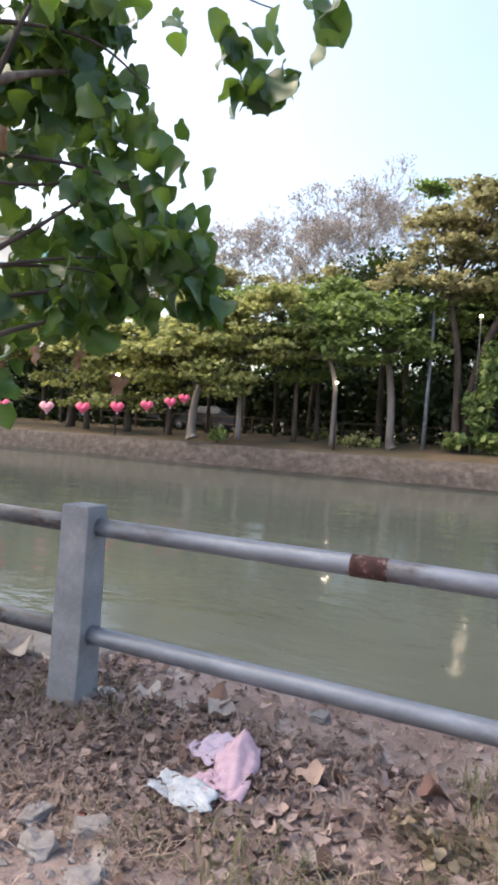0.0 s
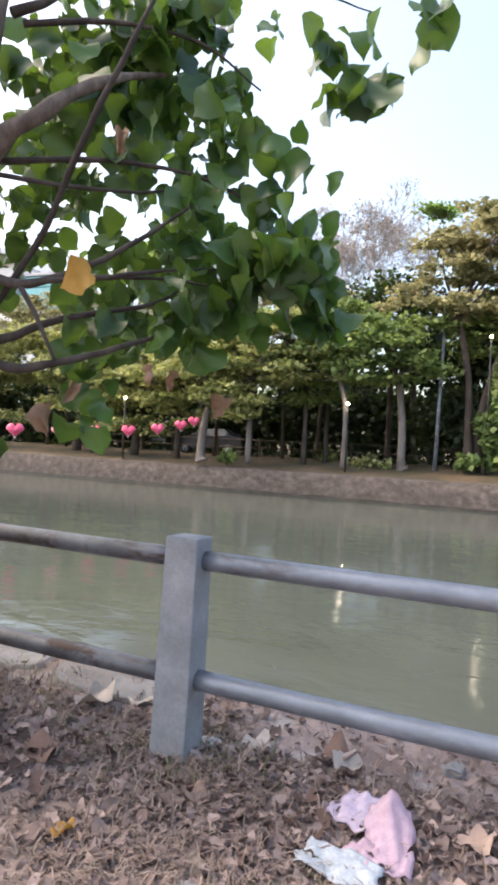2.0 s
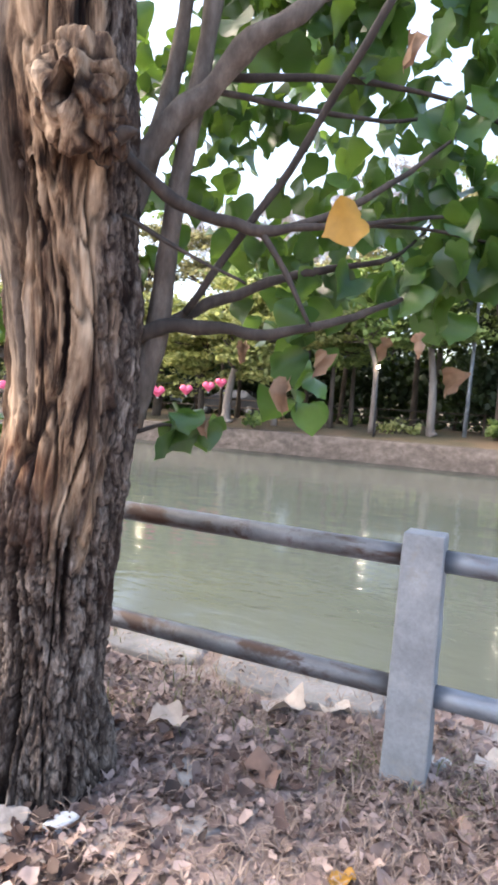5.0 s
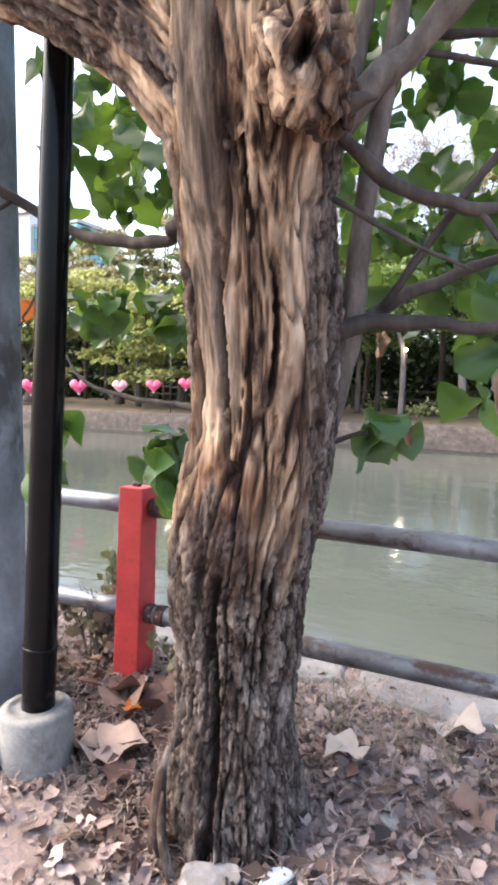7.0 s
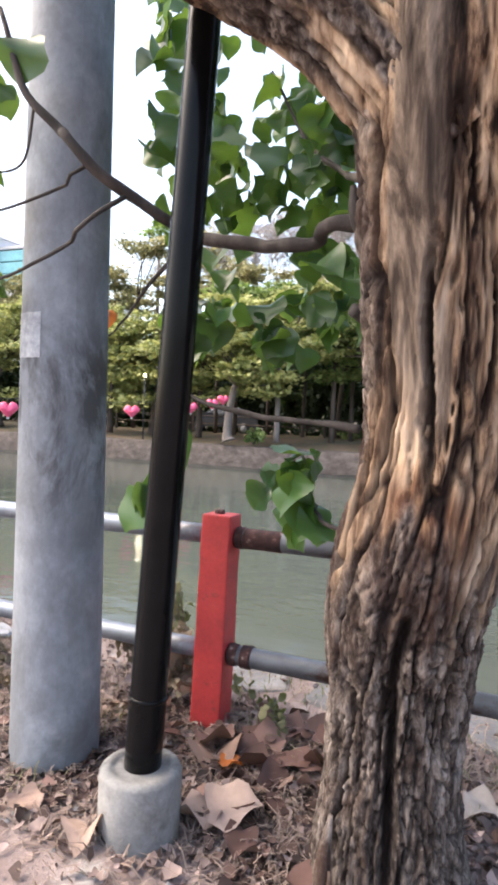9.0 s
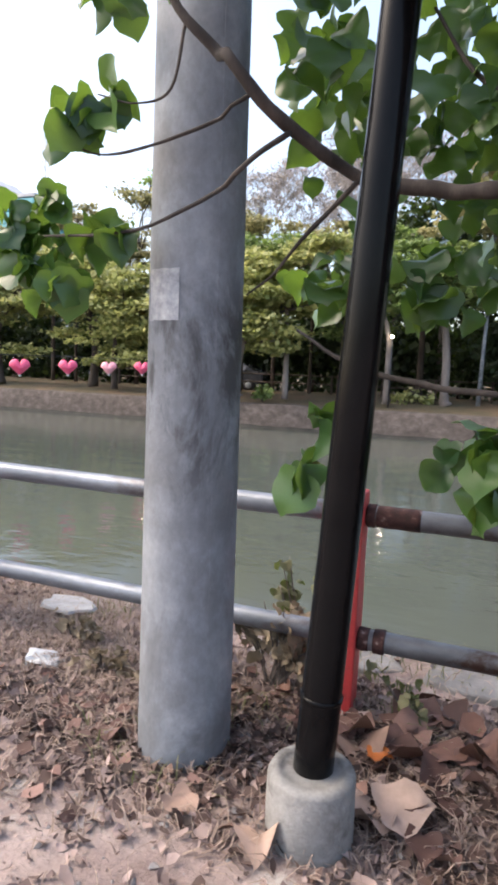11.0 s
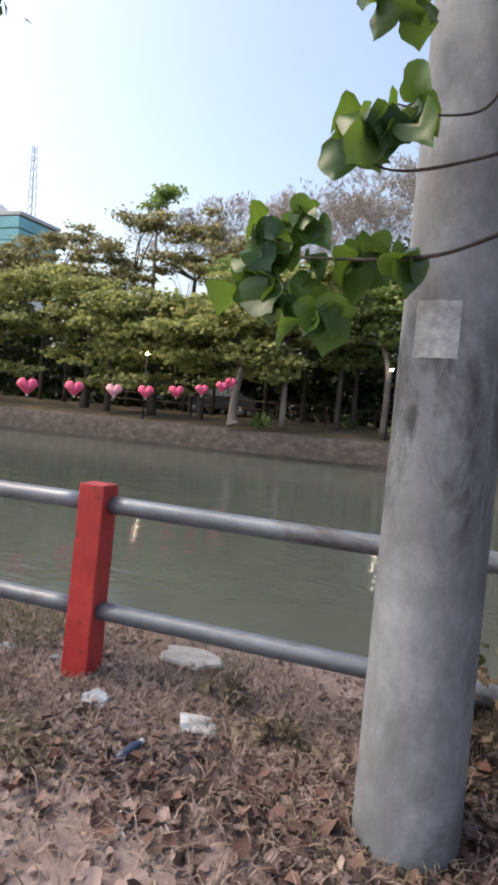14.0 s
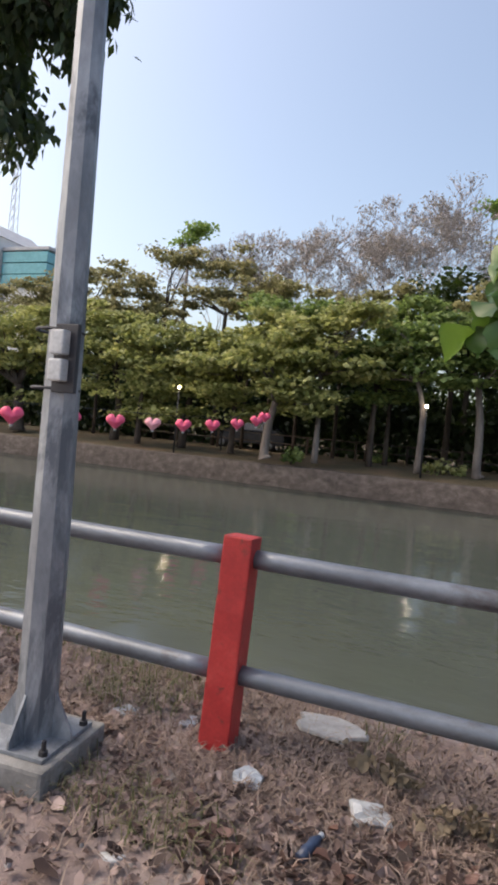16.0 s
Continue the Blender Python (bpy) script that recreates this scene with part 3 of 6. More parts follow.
# ---- concrete utility pole ----
def utility_pole():
    x, y = -4.029, 1.982
    e = thing("utility_pole", (x, y, 0), "tall round tapered concrete utility pole, pale grey with dark stains", "utility pole")
    prof = [(0.167 - 0.0066 * z, z) for z in np.linspace(-0.3, 9.0, 60)]
    V, F = lathe(prof, 40)
    lean = pose(x, y, 0, 0.2, 0, 0)
    put("shaft", mesh_of("shaft", moved(V, lean), F, M["pole_concrete"], True), e)
    # casting seam down the shaft
    a = radians(-38)
    pts = [((0.1672 - 0.0066 * z) * math.cos(a), (0.1672 - 0.0066 * z) * math.sin(a), z, 0.0016) for z in np.linspace(-0.2, 8.8, 50)]
    V, F = tube(pts, 6)
    put("casting_seam", mesh_of("casting_seam", moved(V, lean), F, M["pole_concrete"], True), e, "thin raised mould seam")
    # remains of a pasted notice
    V, F, n = [], [], 9
    for j in range(n):
        for i in range(n):
            z = 1.505 + 0.160 * j / (n - 1)
            a = radians(-131 + 48 * i / (n - 1))
            ragged = 0.004 * noise.noise((i * 1.7, j * 1.7, 0)) if i in (0, n - 1) or j in (0, n - 1) else 0
            r = 0.1695 - 0.0066 * z
            V.append((r * math.cos(a), r * math.sin(a), z + ragged))
    for j in range(n - 1):
        for i in range(n - 1):
            F.append((j * n + i, j * n + i + 1, (j + 1) * n + i + 1, (j + 1) * n + i))
    put("pasted_notice", mesh_of("pasted_notice", moved(V, lean), F, M["paper"], True), e, "faded torn paper notice")


utility_pole()

# ---- black lamp pole in its concrete footing ----
def black_pole():
    e = thing("lamp_pole", (-3.48, 1.72, 0), "glossy black steel lamp pole leaning in a round concrete footing", "lamp pole")
    V, F = lathe([(0.120, -0.15), (0.127, -0.02), (0.129, 0.12), (0.127, 0.215), (0.121, 0.228), (0.092, 0.233), (0.088, 0.226), (0.060, 0.227)], 36, 0.03, 2)
    put("concrete_footing", mesh_of("concrete_footing", moved(V, pose(-3.479, 1.712, 0, 0, 0, 20)), F, M["concrete"], True), e, "round grey cast concrete footing")
    a, b2 = Vector((-3.480, 1.722, 0.19)), Vector((-3.360, 1.712, 2.28))
    d = (b2 - a) / (b2.z - a.z)
    pts = [(*(a + d * (z - a.z)), 0.0585 if z < 0.45 else 0.0575 - 0.0045 * (z - 0.4)) for z in [0.15, 0.3, 0.445, 0.45, 1, 2, 3, 4, 5, 6]]
    V, F = tube(pts, 28)
    put("pole", mesh_of("pole", V, F, M["black_paint"], True), e)
    c = a + d * (0.45 - a.z)
    V, F = tube([(*(c - d * 0.008), 0.0570), (*(c - d * 0.006), 0.0620), (*(c + d * 0.006), 0.0620), (*(c + d * 0.008), 0.0570)], 28)
    put("collar", mesh_of("collar", V, F, M["black_paint"], True), e, "slim joint ring")


black_pole()

# ---- galvanised street lamp pole ----
def street_pole():
    x, y = -6.108, 1.93
    e = thing("street_lamp", (x, y, 0), "galvanised tapered street lamp pole bolted on a concrete plinth", "street lamp")
    g = 0.12
    part("plinth", box((0.43, 0.43, 0.30), (x - 0.03, y, g - 0.15), 0.015, turn=pose(0, 0, 0, 0, 0, 4)), M["concrete"], e, "chipped square concrete plinth")
    part("base_plate", box((0.33, 0.33, 0.016), (x - 0.015, y, g + 0.008), 0.003, turn=pose(0, 0, 0, 0, 0, 4)), M["galvanised"], e)
    pts = [(x - 0.008 * (z - g), y, z, 0.079 - 0.0085 * (z - g) if z < 5 else 0.038) for z in np.linspace(g + 0.01, 7.5, 16)]
    V, F = tube(pts, 8)
    put("pole", mesh_of("pole", V, F, M["galvanised"]), e)
    for k in range(4):
        a = radians(4 + 90 * k)
        c = Vector((x + 0.11 * math.cos(a), y + 0.11 * math.sin(a), g + 0.016))
        bm = bmesh.new()
        vs = [bm.verts.new(v) for v in ((-0.035, -0.005, 0), (0.05, -0.005, 0), (0.05, -0.005, 0.03), (-0.03, -0.005, 0.17), (-0.035, 0.005, 0), (0.05, 0.005, 0), (0.05, 0.005, 0.03), (-0.03, 0.005, 0.17))]
        for f in ((0, 1, 2, 3), (7, 6, 5, 4), (0, 4, 5, 1), (1, 5, 6, 2), (2, 6, 7, 3), (3, 7, 4, 0)):
            bm.faces.new([vs[i] for i in f])
        bmesh.ops.transform(bm, matrix=Matrix.Translation(c) @ Matrix.Rotation(a, 4, "Z"), verts=bm.verts)
        part("gusset", bm, M["galvanised"], e)
        a += radians(45)
        c = Vector((x + 0.185 * math.cos(a), y + 0.185 * math.sin(a), g + 0.016))
        V, F = lathe([(0.009, -0.01), (0.018, 0.0), (0.018, 0.016), (0.0095, 0.018), (0.009, 0.05), (0.006, 0.055)], 6)
        put("bolt", mesh_of("bolt", moved(V, Matrix.Translation(c)), F, M["dark_metal"]), e, "dark anchor bolt with nut")
    # meter box strapped to the pole
    bx = x + 0.052
    part("bracket", box((0.10, 0.02, 0.25), (bx + 0.012, y - 0.088, 1.56), 0.004), M["dark_metal"], e, "dark steel frame")
    part("switch_box", box((0.062, 0.05, 0.088), (bx + 0.0, y - 0.112, 1.615), 0.008), M["white_plastic"], e, "grey-white box")
    part("switch_box", box((0.062, 0.05, 0.080), (bx + 0.0, y - 0.112, 1.515), 0.008), M["white_plastic"], e, "grey-white box")
    for z in (1.45, 1.67):
        V, F = tube([(x - 0.04 + 0.088 * math.cos(a), y + 0.088 * math.sin(a), z, 0.006) for a in np.linspace(0, 2 * math.pi, 25)], 5, False)
        put("strap", mesh_of("strap", V, F, M["dark_metal"], True), e)


street_pole()

# ---- the old tree beside the path ----
TRUNK = [(-2.716, 1.780, -0.10, 0.215), (-2.726, 1.780, 0.0, 0.205), (-2.740, 1.788, 0.20, 0.200), (-2.738, 1.798, 0.40, 0.186), (-2.724, 1.800, 0.60, 0.190), (-2.712, 1.785, 0.80, 0.212),
         (-2.677, 1.762, 1.00, 0.214), (-2.642, 1.749, 1.20, 0.205), (-2.633, 1.745, 1.40, 0.209), (-2.634, 1.734, 1.60, 0.214), (-2.636, 1.706, 1.80, 0.214), (-2.630, 1.670, 2.00, 0.228),
         (-2.626, 1.625, 2.25, 0.235), (-2.606, 1.595, 2.6, 0.21), (-2.576, 1.575, 3.0, 0.19), (-2.526, 1.575, 3.6, 0.16)]
# long splits in the bark: degrees round from the path side, half width, depth, from and to height
SEAMS = [(9, 0.020, 0.055, -0.2, 0.98), (-4, 0.013, 0.045, 1.14, 1.80), (31, 0.011, 0.040, 1.28, 1.78), (52, 0.012, 0.035, 0.5, 1.05), (-48, 0.016, 0.040, 0.9, 2.1), (20, 0.008, 0.03, 1.75, 2.15), (-30, 0.012, 0.035, 0.1, 0.7)]


def step(v, lo, hi):
    v = min(1.0, max(0.0, (v - lo) / (hi - lo)))
    return v * v * (3 - 2 * v)


def bark_tube(name, rows, sides, per, parent, seed=0.0, stem=False):
    """A limb of old wood: corky blocks low down and on the flanks, long peeled ribbons of bare wood on the path side."""
    p = smooth_path(rows, per)
    d = np.gradient(p[:, :3], axis=0)
    d /= np.linalg.norm(d, axis=1)[:, None]
    ref = np.array([0.0, -1.0, 0.0])
    V, peel, fur, raw, even, F = [], [], [], [], [], []
    run = 0.0
    for i in range(len(p)):
        if i:
            run += float(np.linalg.norm(p[i, :3] - p[i - 1, :3]))
        u = ref - d[i] * (ref @ d[i])
        u /= np.linalg.norm(u)
        ref = u
        w = np.cross(d[i], u)
        r, z = p[i, 3], p[i, 2]
        for k in range(sides):
            a = 2 * math.pi * k / sides
            ca, sa = math.cos(a), math.sin(a)
            wob = 0.16 * noise.noise((ca * 1.6 + seed, sa * 1.6, run * 1.7)) + 0.07 * noise.noise((ca * 4 + seed, sa * 4, run * 5.0))
            aw = a + wob
            cw, sw = math.cos(aw), math.sin(aw)
            big = noise.noise((ca * 1.2 + seed, sa * 1.2, run * 1.4))
            edge = 0.22 * noise.noise((cw * 3 + seed, sw * 3, run * 3.0))
            turn = math.cos(a - radians(4))
            if stem:
                pe = step(z + edge, 0.84, 1.10) * step(turn + 1.3 * edge, 0.30, 0.62)
                sm = step(math.cos(a + radians(15)) + 0.30 * edge, 0.945, 0.975) * step(z + edge, 1.30, 1.50)
                ra = step(z + edge, 0.72, 0.92) * (1 - step(z + edge, 1.08, 1.26)) * step(turn, 0.75, 0.95)
            else:
                pe = step(noise.noise((cw * 2 + seed, sw * 2, run * 1.0)), -0.25, 0.05)
                sm, ra = 0.0, 0.0
            # ribbons of wood
            rib = noise.noise((cw * 2.7 + 7 + seed, sw * 2.7, run * 0.75))
            c1 = abs(noise.noise((cw * 3.3 + seed, sw * 3.3 + 4, run * 1.15)))
            c2 = abs(noise.noise((cw * 8.5 + seed, sw * 8.5, run * 4.2)))
            fine = noise.noise((cw * 17, sw * 17 + seed, run * 6))
            k1, k2 = max(0.0, 1 - c1 / 0.085), max(0.0, 1 - c2 / 0.11)
            chip = noise.noise((cw * 9 + seed, sw * 9, run * 13))
            wood = 0.022 * rib - 0.034 * k1 * (1 - 0.8 * sm) - 0.016 * k2 * (1 - 0.85 * sm) + 0.005 * fine + 0.011 * chip * (1 - 0.8 * sm)
            # corky blocks
            bend = 0.9 * noise.noise((ca * 7 + seed, sa * 7, run * 11))
            q = (ca * r * 40 + bend, sa * r * 40 - bend, run * 13 + seed + 0.8 * bend)
            dist = noise.voronoi(q)[0]   # nearest first
            gap = dist[1] - dist[0] + 0.10 * noise.noise((ca * 9, sa * 9, run * 34))
            block = step(gap, 0.03, 0.14)
            grain = noise.noise((ca * 15 + seed, sa * 15, run * 46))
            cork = 0.011 * block - 0.010 + 0.007 * grain + 0.016 * noise.noise((ca * 5, sa * 5 + seed, run * 6)) - 0.026 * k1 - 0.012 * k2
            disp = 0.10 * r * big + pe * wood + (1 - pe) * cork
            # shade painted into cracks, block gaps and splits
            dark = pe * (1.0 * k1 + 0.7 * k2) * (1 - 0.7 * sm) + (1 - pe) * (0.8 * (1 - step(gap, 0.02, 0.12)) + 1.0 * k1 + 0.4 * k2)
            if stem:
                for deg, half, deep, lo, hi in SEAMS:
                    off = abs(math.remainder(a - radians(deg) - 0.25 * noise.noise((deg, 0, z * 2.2)), 2 * math.pi)) * r
                    end = step(z, lo, lo + 0.12) * (1 - step(z, hi - 0.15, hi))
                    m = end * (1 - step(off + 0.006 * grain, half * 0.45, half * 1.15))
                    disp -= deep * m
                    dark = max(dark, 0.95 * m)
                if z < 0.42:
                    disp += r * 0.30 * (1 - max(0, z) / 0.42) ** 2 * max(0, math.sin(3.0 * a + 1.2)) ** 2
            V.append(p[i, :3] + (r + disp) * (ca * u + sa * w))
            peel.append(pe)
            fur.append(min(1.0, dark))
            raw.append(ra)
            even.append(sm)
    for i in range(len(p) - 1):
        for k in range(sides):
            a, b2 = i * sides + k, i * sides + (k + 1) % sides
            F.append((a, b2, b2 + sides, a + sides))
    F.append(tuple((len(p) - 1) * sides + k for k in range(sides)))
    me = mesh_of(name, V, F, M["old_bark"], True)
    for key, values in (("peel", peel), ("furrow_shade", fur), ("raw", raw), ("even", even)):
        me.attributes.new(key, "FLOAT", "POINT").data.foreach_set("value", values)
    return put(name, me, parent)


tree = thing("old_tree", (-2.71, 1.74, 0), "old leaning street tree with peeling furrowed bark and broad heart-shaped leaves", "tree")
bark_tube("trunk", TRUNK, 240, 22, tree, 0.0, True)
bark_tube("limb", [(-2.62, 1.66, 1.98, 0.18), (-2.74, 1.62, 2.15, 0.180), (-2.92, 1.57, 2.33, 0.160), (-3.16, 1.50, 2.47, 0.145), (-3.47, 1.42, 2.62, 0.135), (-3.82, 1.32, 2.9, 0.115), (-4.12, 1.22, 3.4, 0.1)], 130, 20, tree, 4.0)


def burl(centre, r, parent, hole):
    """A knotted swelling with a hollow where a limb was lost; the shade in hollow and folds is painted."""
    bm = bmesh.new()
    bmesh.ops.create_icosphere(bm, subdivisions=5, radius=1)
    h = Vector(hole).normalized()
    side = h.cross(Vector((0, 0, 1))).normalized()
    hollow = []
    for v in bm.verts:
        n = v.co.normalized()
        q = n + 0.35 * Vector((noise.noise(n * 1.7), noise.noise(n * 1.7 + Vector((5, 0, 0))), noise.noise(n * 1.7 + Vector((0, 5, 0)))))
        fold = abs(noise.noise(q * 1.9 + Vector((2.0, 0, 0))))
        k = 0.86 + 0.24 * noise.noise(n * 1.8) + 0.60 * math.sqrt(min(fold, 0.4)) * 0.6 + 0.05 * noise.noise(n * 7) + 0.03 * noise.noise(n * 17)
        x, y = n.dot(side), n.dot(side.cross(h))
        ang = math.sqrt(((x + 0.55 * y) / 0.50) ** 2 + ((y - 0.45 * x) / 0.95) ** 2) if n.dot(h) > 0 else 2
        # painted shade: full inside the hollow, partial along the folds
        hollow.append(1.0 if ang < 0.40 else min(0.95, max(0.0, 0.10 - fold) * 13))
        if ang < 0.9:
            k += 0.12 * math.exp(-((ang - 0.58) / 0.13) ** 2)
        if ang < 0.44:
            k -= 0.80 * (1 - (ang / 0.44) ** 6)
        v.co = Vector(centre) + Vector((n.x * r * 0.95 * k, n.y * r * k, n.z * r * 1.2 * k))
    me = bpy.data.meshes.new("burl")
    bm.to_mesh(me)
    bm.free()
    me.materials.append(M["old_bark"])
    me.attributes.new("peel", "FLOAT", "POINT").data.foreach_set("value", [0.8] * len(me.vertices))
    me.attributes.new("furrow_shade", "FLOAT", "POINT").data.foreach_set("value", hollow)
    put("burl", me, parent, "knotted burl with a hollow, its shade painted dark")


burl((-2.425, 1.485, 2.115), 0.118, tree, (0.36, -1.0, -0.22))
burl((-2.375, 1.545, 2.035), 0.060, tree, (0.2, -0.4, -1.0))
# splintered slabs at the foot and torn strips of bark
for pts in ([(-2.875, 1.57, -0.02, 0.030), (-2.850, 1.555, 0.10, 0.034), (-2.852, 1.57, 0.22, 0.026), (-2.845, 1.60, 0.32, 0.008)],
            [(-2.775, 1.515, -0.02, 0.016), (-2.795, 1.505, 0.07, 0.020), (-2.82, 1.525, 0.15, 0.014), (-2.83, 1.55, 0.21, 0.006)]):
    V, F = tube([(a, b2, c, d * 0.75) for a, b2, c, d in smooth_path(pts, 6)], 7)
    put("bark_strip", mesh_of("bark_strip", V, F, M["old_bark"], True), tree, "torn grey strip of bark")
for pts in ([(-2.84, 1.72, 1.80, 0.030), (-2.87, 1.68, 1.86, 0.022), (-2.88, 1.67, 1.93, 0.008)], [(-2.86, 1.79, 1.62, 0.028), (-2.89, 1.76, 1.63, 0.018)],
            [(-2.48, 1.62, 2.00, 0.05), (-2.38, 1.55, 2.01, 0.032), (-2.31, 1.535, 2.025, 0.018), (-2.27, 1.53, 2.02, 0.004)]):
    V, F = tube(smooth_path(pts, 4), 9)
    put("broken_stub", mesh_of("broken_stub", V, F, M["twig"], True), tree, "dark broken stub")

BRANCHES = [
    [(-2.2, 1.95, 2.35, 0.018), (-1.9, 2.2, 2.42, 0.014), (-1.6, 2.4, 2.40, 0.010), (-1.35, 2.48, 2.28, 0.007), (-1.1, 2.52, 2.12, 0.004)],
    [(-2.15, 2.0, 2.9, 0.018), (-1.9, 2.25, 3.0, 0.013), (-1.6, 2.42, 2.95, 0.009), (-1.35, 2.5, 2.75, 0.005)],
    [(-1.85, 2.05, 1.90, 0.010), (-1.65, 2.3, 1.95, 0.008), (-1.4, 2.45, 1.92, 0.005)],
    [(-2.44, 1.86, 1.25, 0.05), (-2.39, 1.90, 1.55, 0.040), (-2.36, 1.92, 1.9, 0.034), (-2.28, 1.95, 2.5, 0.030), (-2.2, 2.0, 3.2, 0.026), (-2.1, 2.1, 3.9, 0.02)],
    [(-2.46, 1.80, 2.00, 0.048), (-2.40, 1.84, 2.12, 0.042), (-2.25, 1.90, 2.30, 0.038), (-2.03, 1.95, 2.49, 0.034), (-1.85, 2.15, 2.7, 0.02), (-1.8, 2.5, 2.9, 0.01)],
    [(-2.48, 1.85, 1.9, 0.04), (-2.43, 1.92, 2.2, 0.030), (-2.38, 1.95, 2.5, 0.026), (-2.34, 1.95, 3.0, 0.02)],
    [(-2.40, 1.62, 2.07, 0.026), (-2.33, 1.72, 1.97, 0.024), (-2.2, 1.85, 1.895, 0.023), (-2.05, 1.95, 1.875, 0.021), (-1.88, 2.05, 1.93, 0.018), (-1.70, 2.2, 2.08, 0.012), (-1.56, 2.35, 2.25, 0.006)],
    [(-2.07, 1.94, 1.875, 0.016), (-1.85, 2.05, 1.90, 0.014), (-1.60, 2.3, 1.98, 0.008), (-1.5, 2.5, 2.03, 0.005)],
    [(-2.05, 1.95, 1.87, 0.013), (-1.97, 1.95, 1.74, 0.011), (-1.88, 1.96, 1.58, 0.008)],
    [(-2.42, 1.84, 1.53, 0.036), (-2.28, 1.90, 1.575, 0.028), (-2.04, 1.95, 1.558, 0.022), (-1.85, 2.05, 1.60, 0.017), (-1.68, 2.3, 1.72, 0.010), (-1.6, 2.6, 1.85, 0.005)],
    [(-2.40, 1.90, 1.55, 0.03), (-2.25, 2.0, 1.66, 0.024), (-2.0, 2.15, 1.78, 0.018), (-1.75, 2.4, 1.88, 0.010), (-1.65, 2.7, 2.1, 0.005)],
    [(-2.30, 1.93, 1.62, 0.016), (-2.05, 1.98, 1.98, 0.016), (-1.88, 1.96, 2.2, 0.016), (-1.72, 1.92, 2.42, 0.015), (-1.5, 1.95, 2.8, 0.01)],
    [(-2.2, 2.0, 2.95, 0.025), (-1.85, 2.5, 3.4, 0.014), (-1.45, 2.95, 3.52, 0.008), (-1.08, 3.15, 3.42, 0.004)],
    [(-2.38, 1.68, 1.86, 0.010), (-2.2, 1.78, 1.76, 0.008), (-2.05, 1.85, 1.69, 0.006)],
    [(-2.25, 1.9, 2.3, 0.014), (-1.95, 2.1, 2.28, 0.011), (-1.7, 2.4, 2.35, 0.008), (-1.5, 2.7, 2.6, 0.006)],
    [(-2.70, 1.80, 1.84, 0.036), (-2.906, 1.82, 1.885, 0.030), (-3.05, 1.86, 1.855, 0.027), (-3.176, 1.89, 1.862, 0.026), (-3.354, 1.92, 1.894, 0.025), (-3.492, 1.90, 1.94, 0.024), (-3.623, 1.80, 2.019, 0.023),
     (-3.716, 1.68, 2.096, 0.021), (-3.795, 1.62, 2.203, 0.019), (-3.911, 1.58, 2.351, 0.016), (-4.0, 1.56, 2.6, 0.01)],
    [(-3.642, 1.77, 2.02, 0.010), (-3.72, 1.70, 1.939, 0.009), (-3.825, 1.66, 1.847, 0.008), (-3.998, 1.63, 1.768, 0.007), (-4.185, 1.63, 1.75, 0.006), (-4.406, 1.65, 1.758, 0.004)],
    [(-3.716, 1.68, 2.10, 0.008), (-3.838, 1.64, 2.032, 0.007), (-3.977, 1.62, 1.991, 0.006), (-4.164, 1.60, 1.971, 0.004), (-4.3, 1.58, 2.04, 0.003)],
    [(-3.881, 1.60, 2.30, 0.006), (-3.93, 1.61, 2.13, 0.005), (-4.04, 1.60, 2.10, 0.004), (-4.17, 1.60, 2.14, 0.003)],
    [(-3.47, 1.905, 1.925, 0.010), (-3.56, 1.92, 1.84, 0.009), (-3.642, 1.92, 1.762, 0.008), (-3.73, 1.94, 1.67, 0.006), (-3.822, 1.95, 1.606, 0.004)],
    [(-2.83, 1.84, 1.30, 0.016), (-2.95, 1.87, 1.315, 0.013), (-3.169, 1.90, 1.323, 0.012), (-3.451, 1.95, 1.38, 0.010), (-3.7, 2.1, 1.5, 0.006)],
    [(-2.80, 1.88, 2.0, 0.02), (-3.0, 2.1, 2.15, 0.015), (-3.2, 2.3, 2.35, 0.01), (-3.4, 2.4, 2.7, 0.006)],
    [(-2.84, 1.84, 1.0, 0.010), (-2.95, 1.90, 1.02, 0.008), (-3.05, 1.95, 1.10, 0.006), (-3.12, 2.0, 1.24, 0.004)],
    [(-2.42, 1.86, 1.22, 0.010), (-2.34, 1.92, 1.25, 0.008), (-2.26, 1.96, 1.22, 0.005)],
    [(-3.1, 1.5, 2.45, 0.03), (-3.3, 1.8, 2.75, 0.022), (-3.6, 2.1, 2.95, 0.015), (-3.9, 2.2, 3.1, 0.01)],
    [(-3.45, 1.4, 2.62, 0.03), (-3.75, 1.5, 2.72, 0.02), (-4.1, 1.6, 2.75, 0.012), (-4.3, 1.65, 2.6, 0.008)],
]
for b in BRANCHES:
    q = smooth_path(b, 6)
    q[:, 0] -= np.where(q[:, 0] > -3.0, 0.04, 0.02)
    q[:, 1] += np.where(q[:, 0] > -3.0, 0.0, np.where(q[:, 0] > -3.8, 0.03, 0.08))
    q[:, 0] -= np.where(q[:, 0] > -3.8, 0.0, 0.03)
    if b[0][3] < 0.037:
        q[:, 3] *= 0.82
    for i in range(len(q)):
        q[i, :3] += 0.75 * q[i, 3] * np.array([noise.noise((q[i, 0] * 9, q[i, 1] * 9, k * 5.0)) for k in range(3)])
        q[i, 3] *= 1 + 0.22 * noise.noise((q[i, 0] * 14, q[i, 1] * 14, q[i, 2] * 14))
    V, F = tube(q, 10 if b[0][3] > 0.02 else 7)
    put("branch", mesh_of("branch", V, F, M["grey_bark"] if b[0][3] > 0.037 else M["twig"], True), tree)

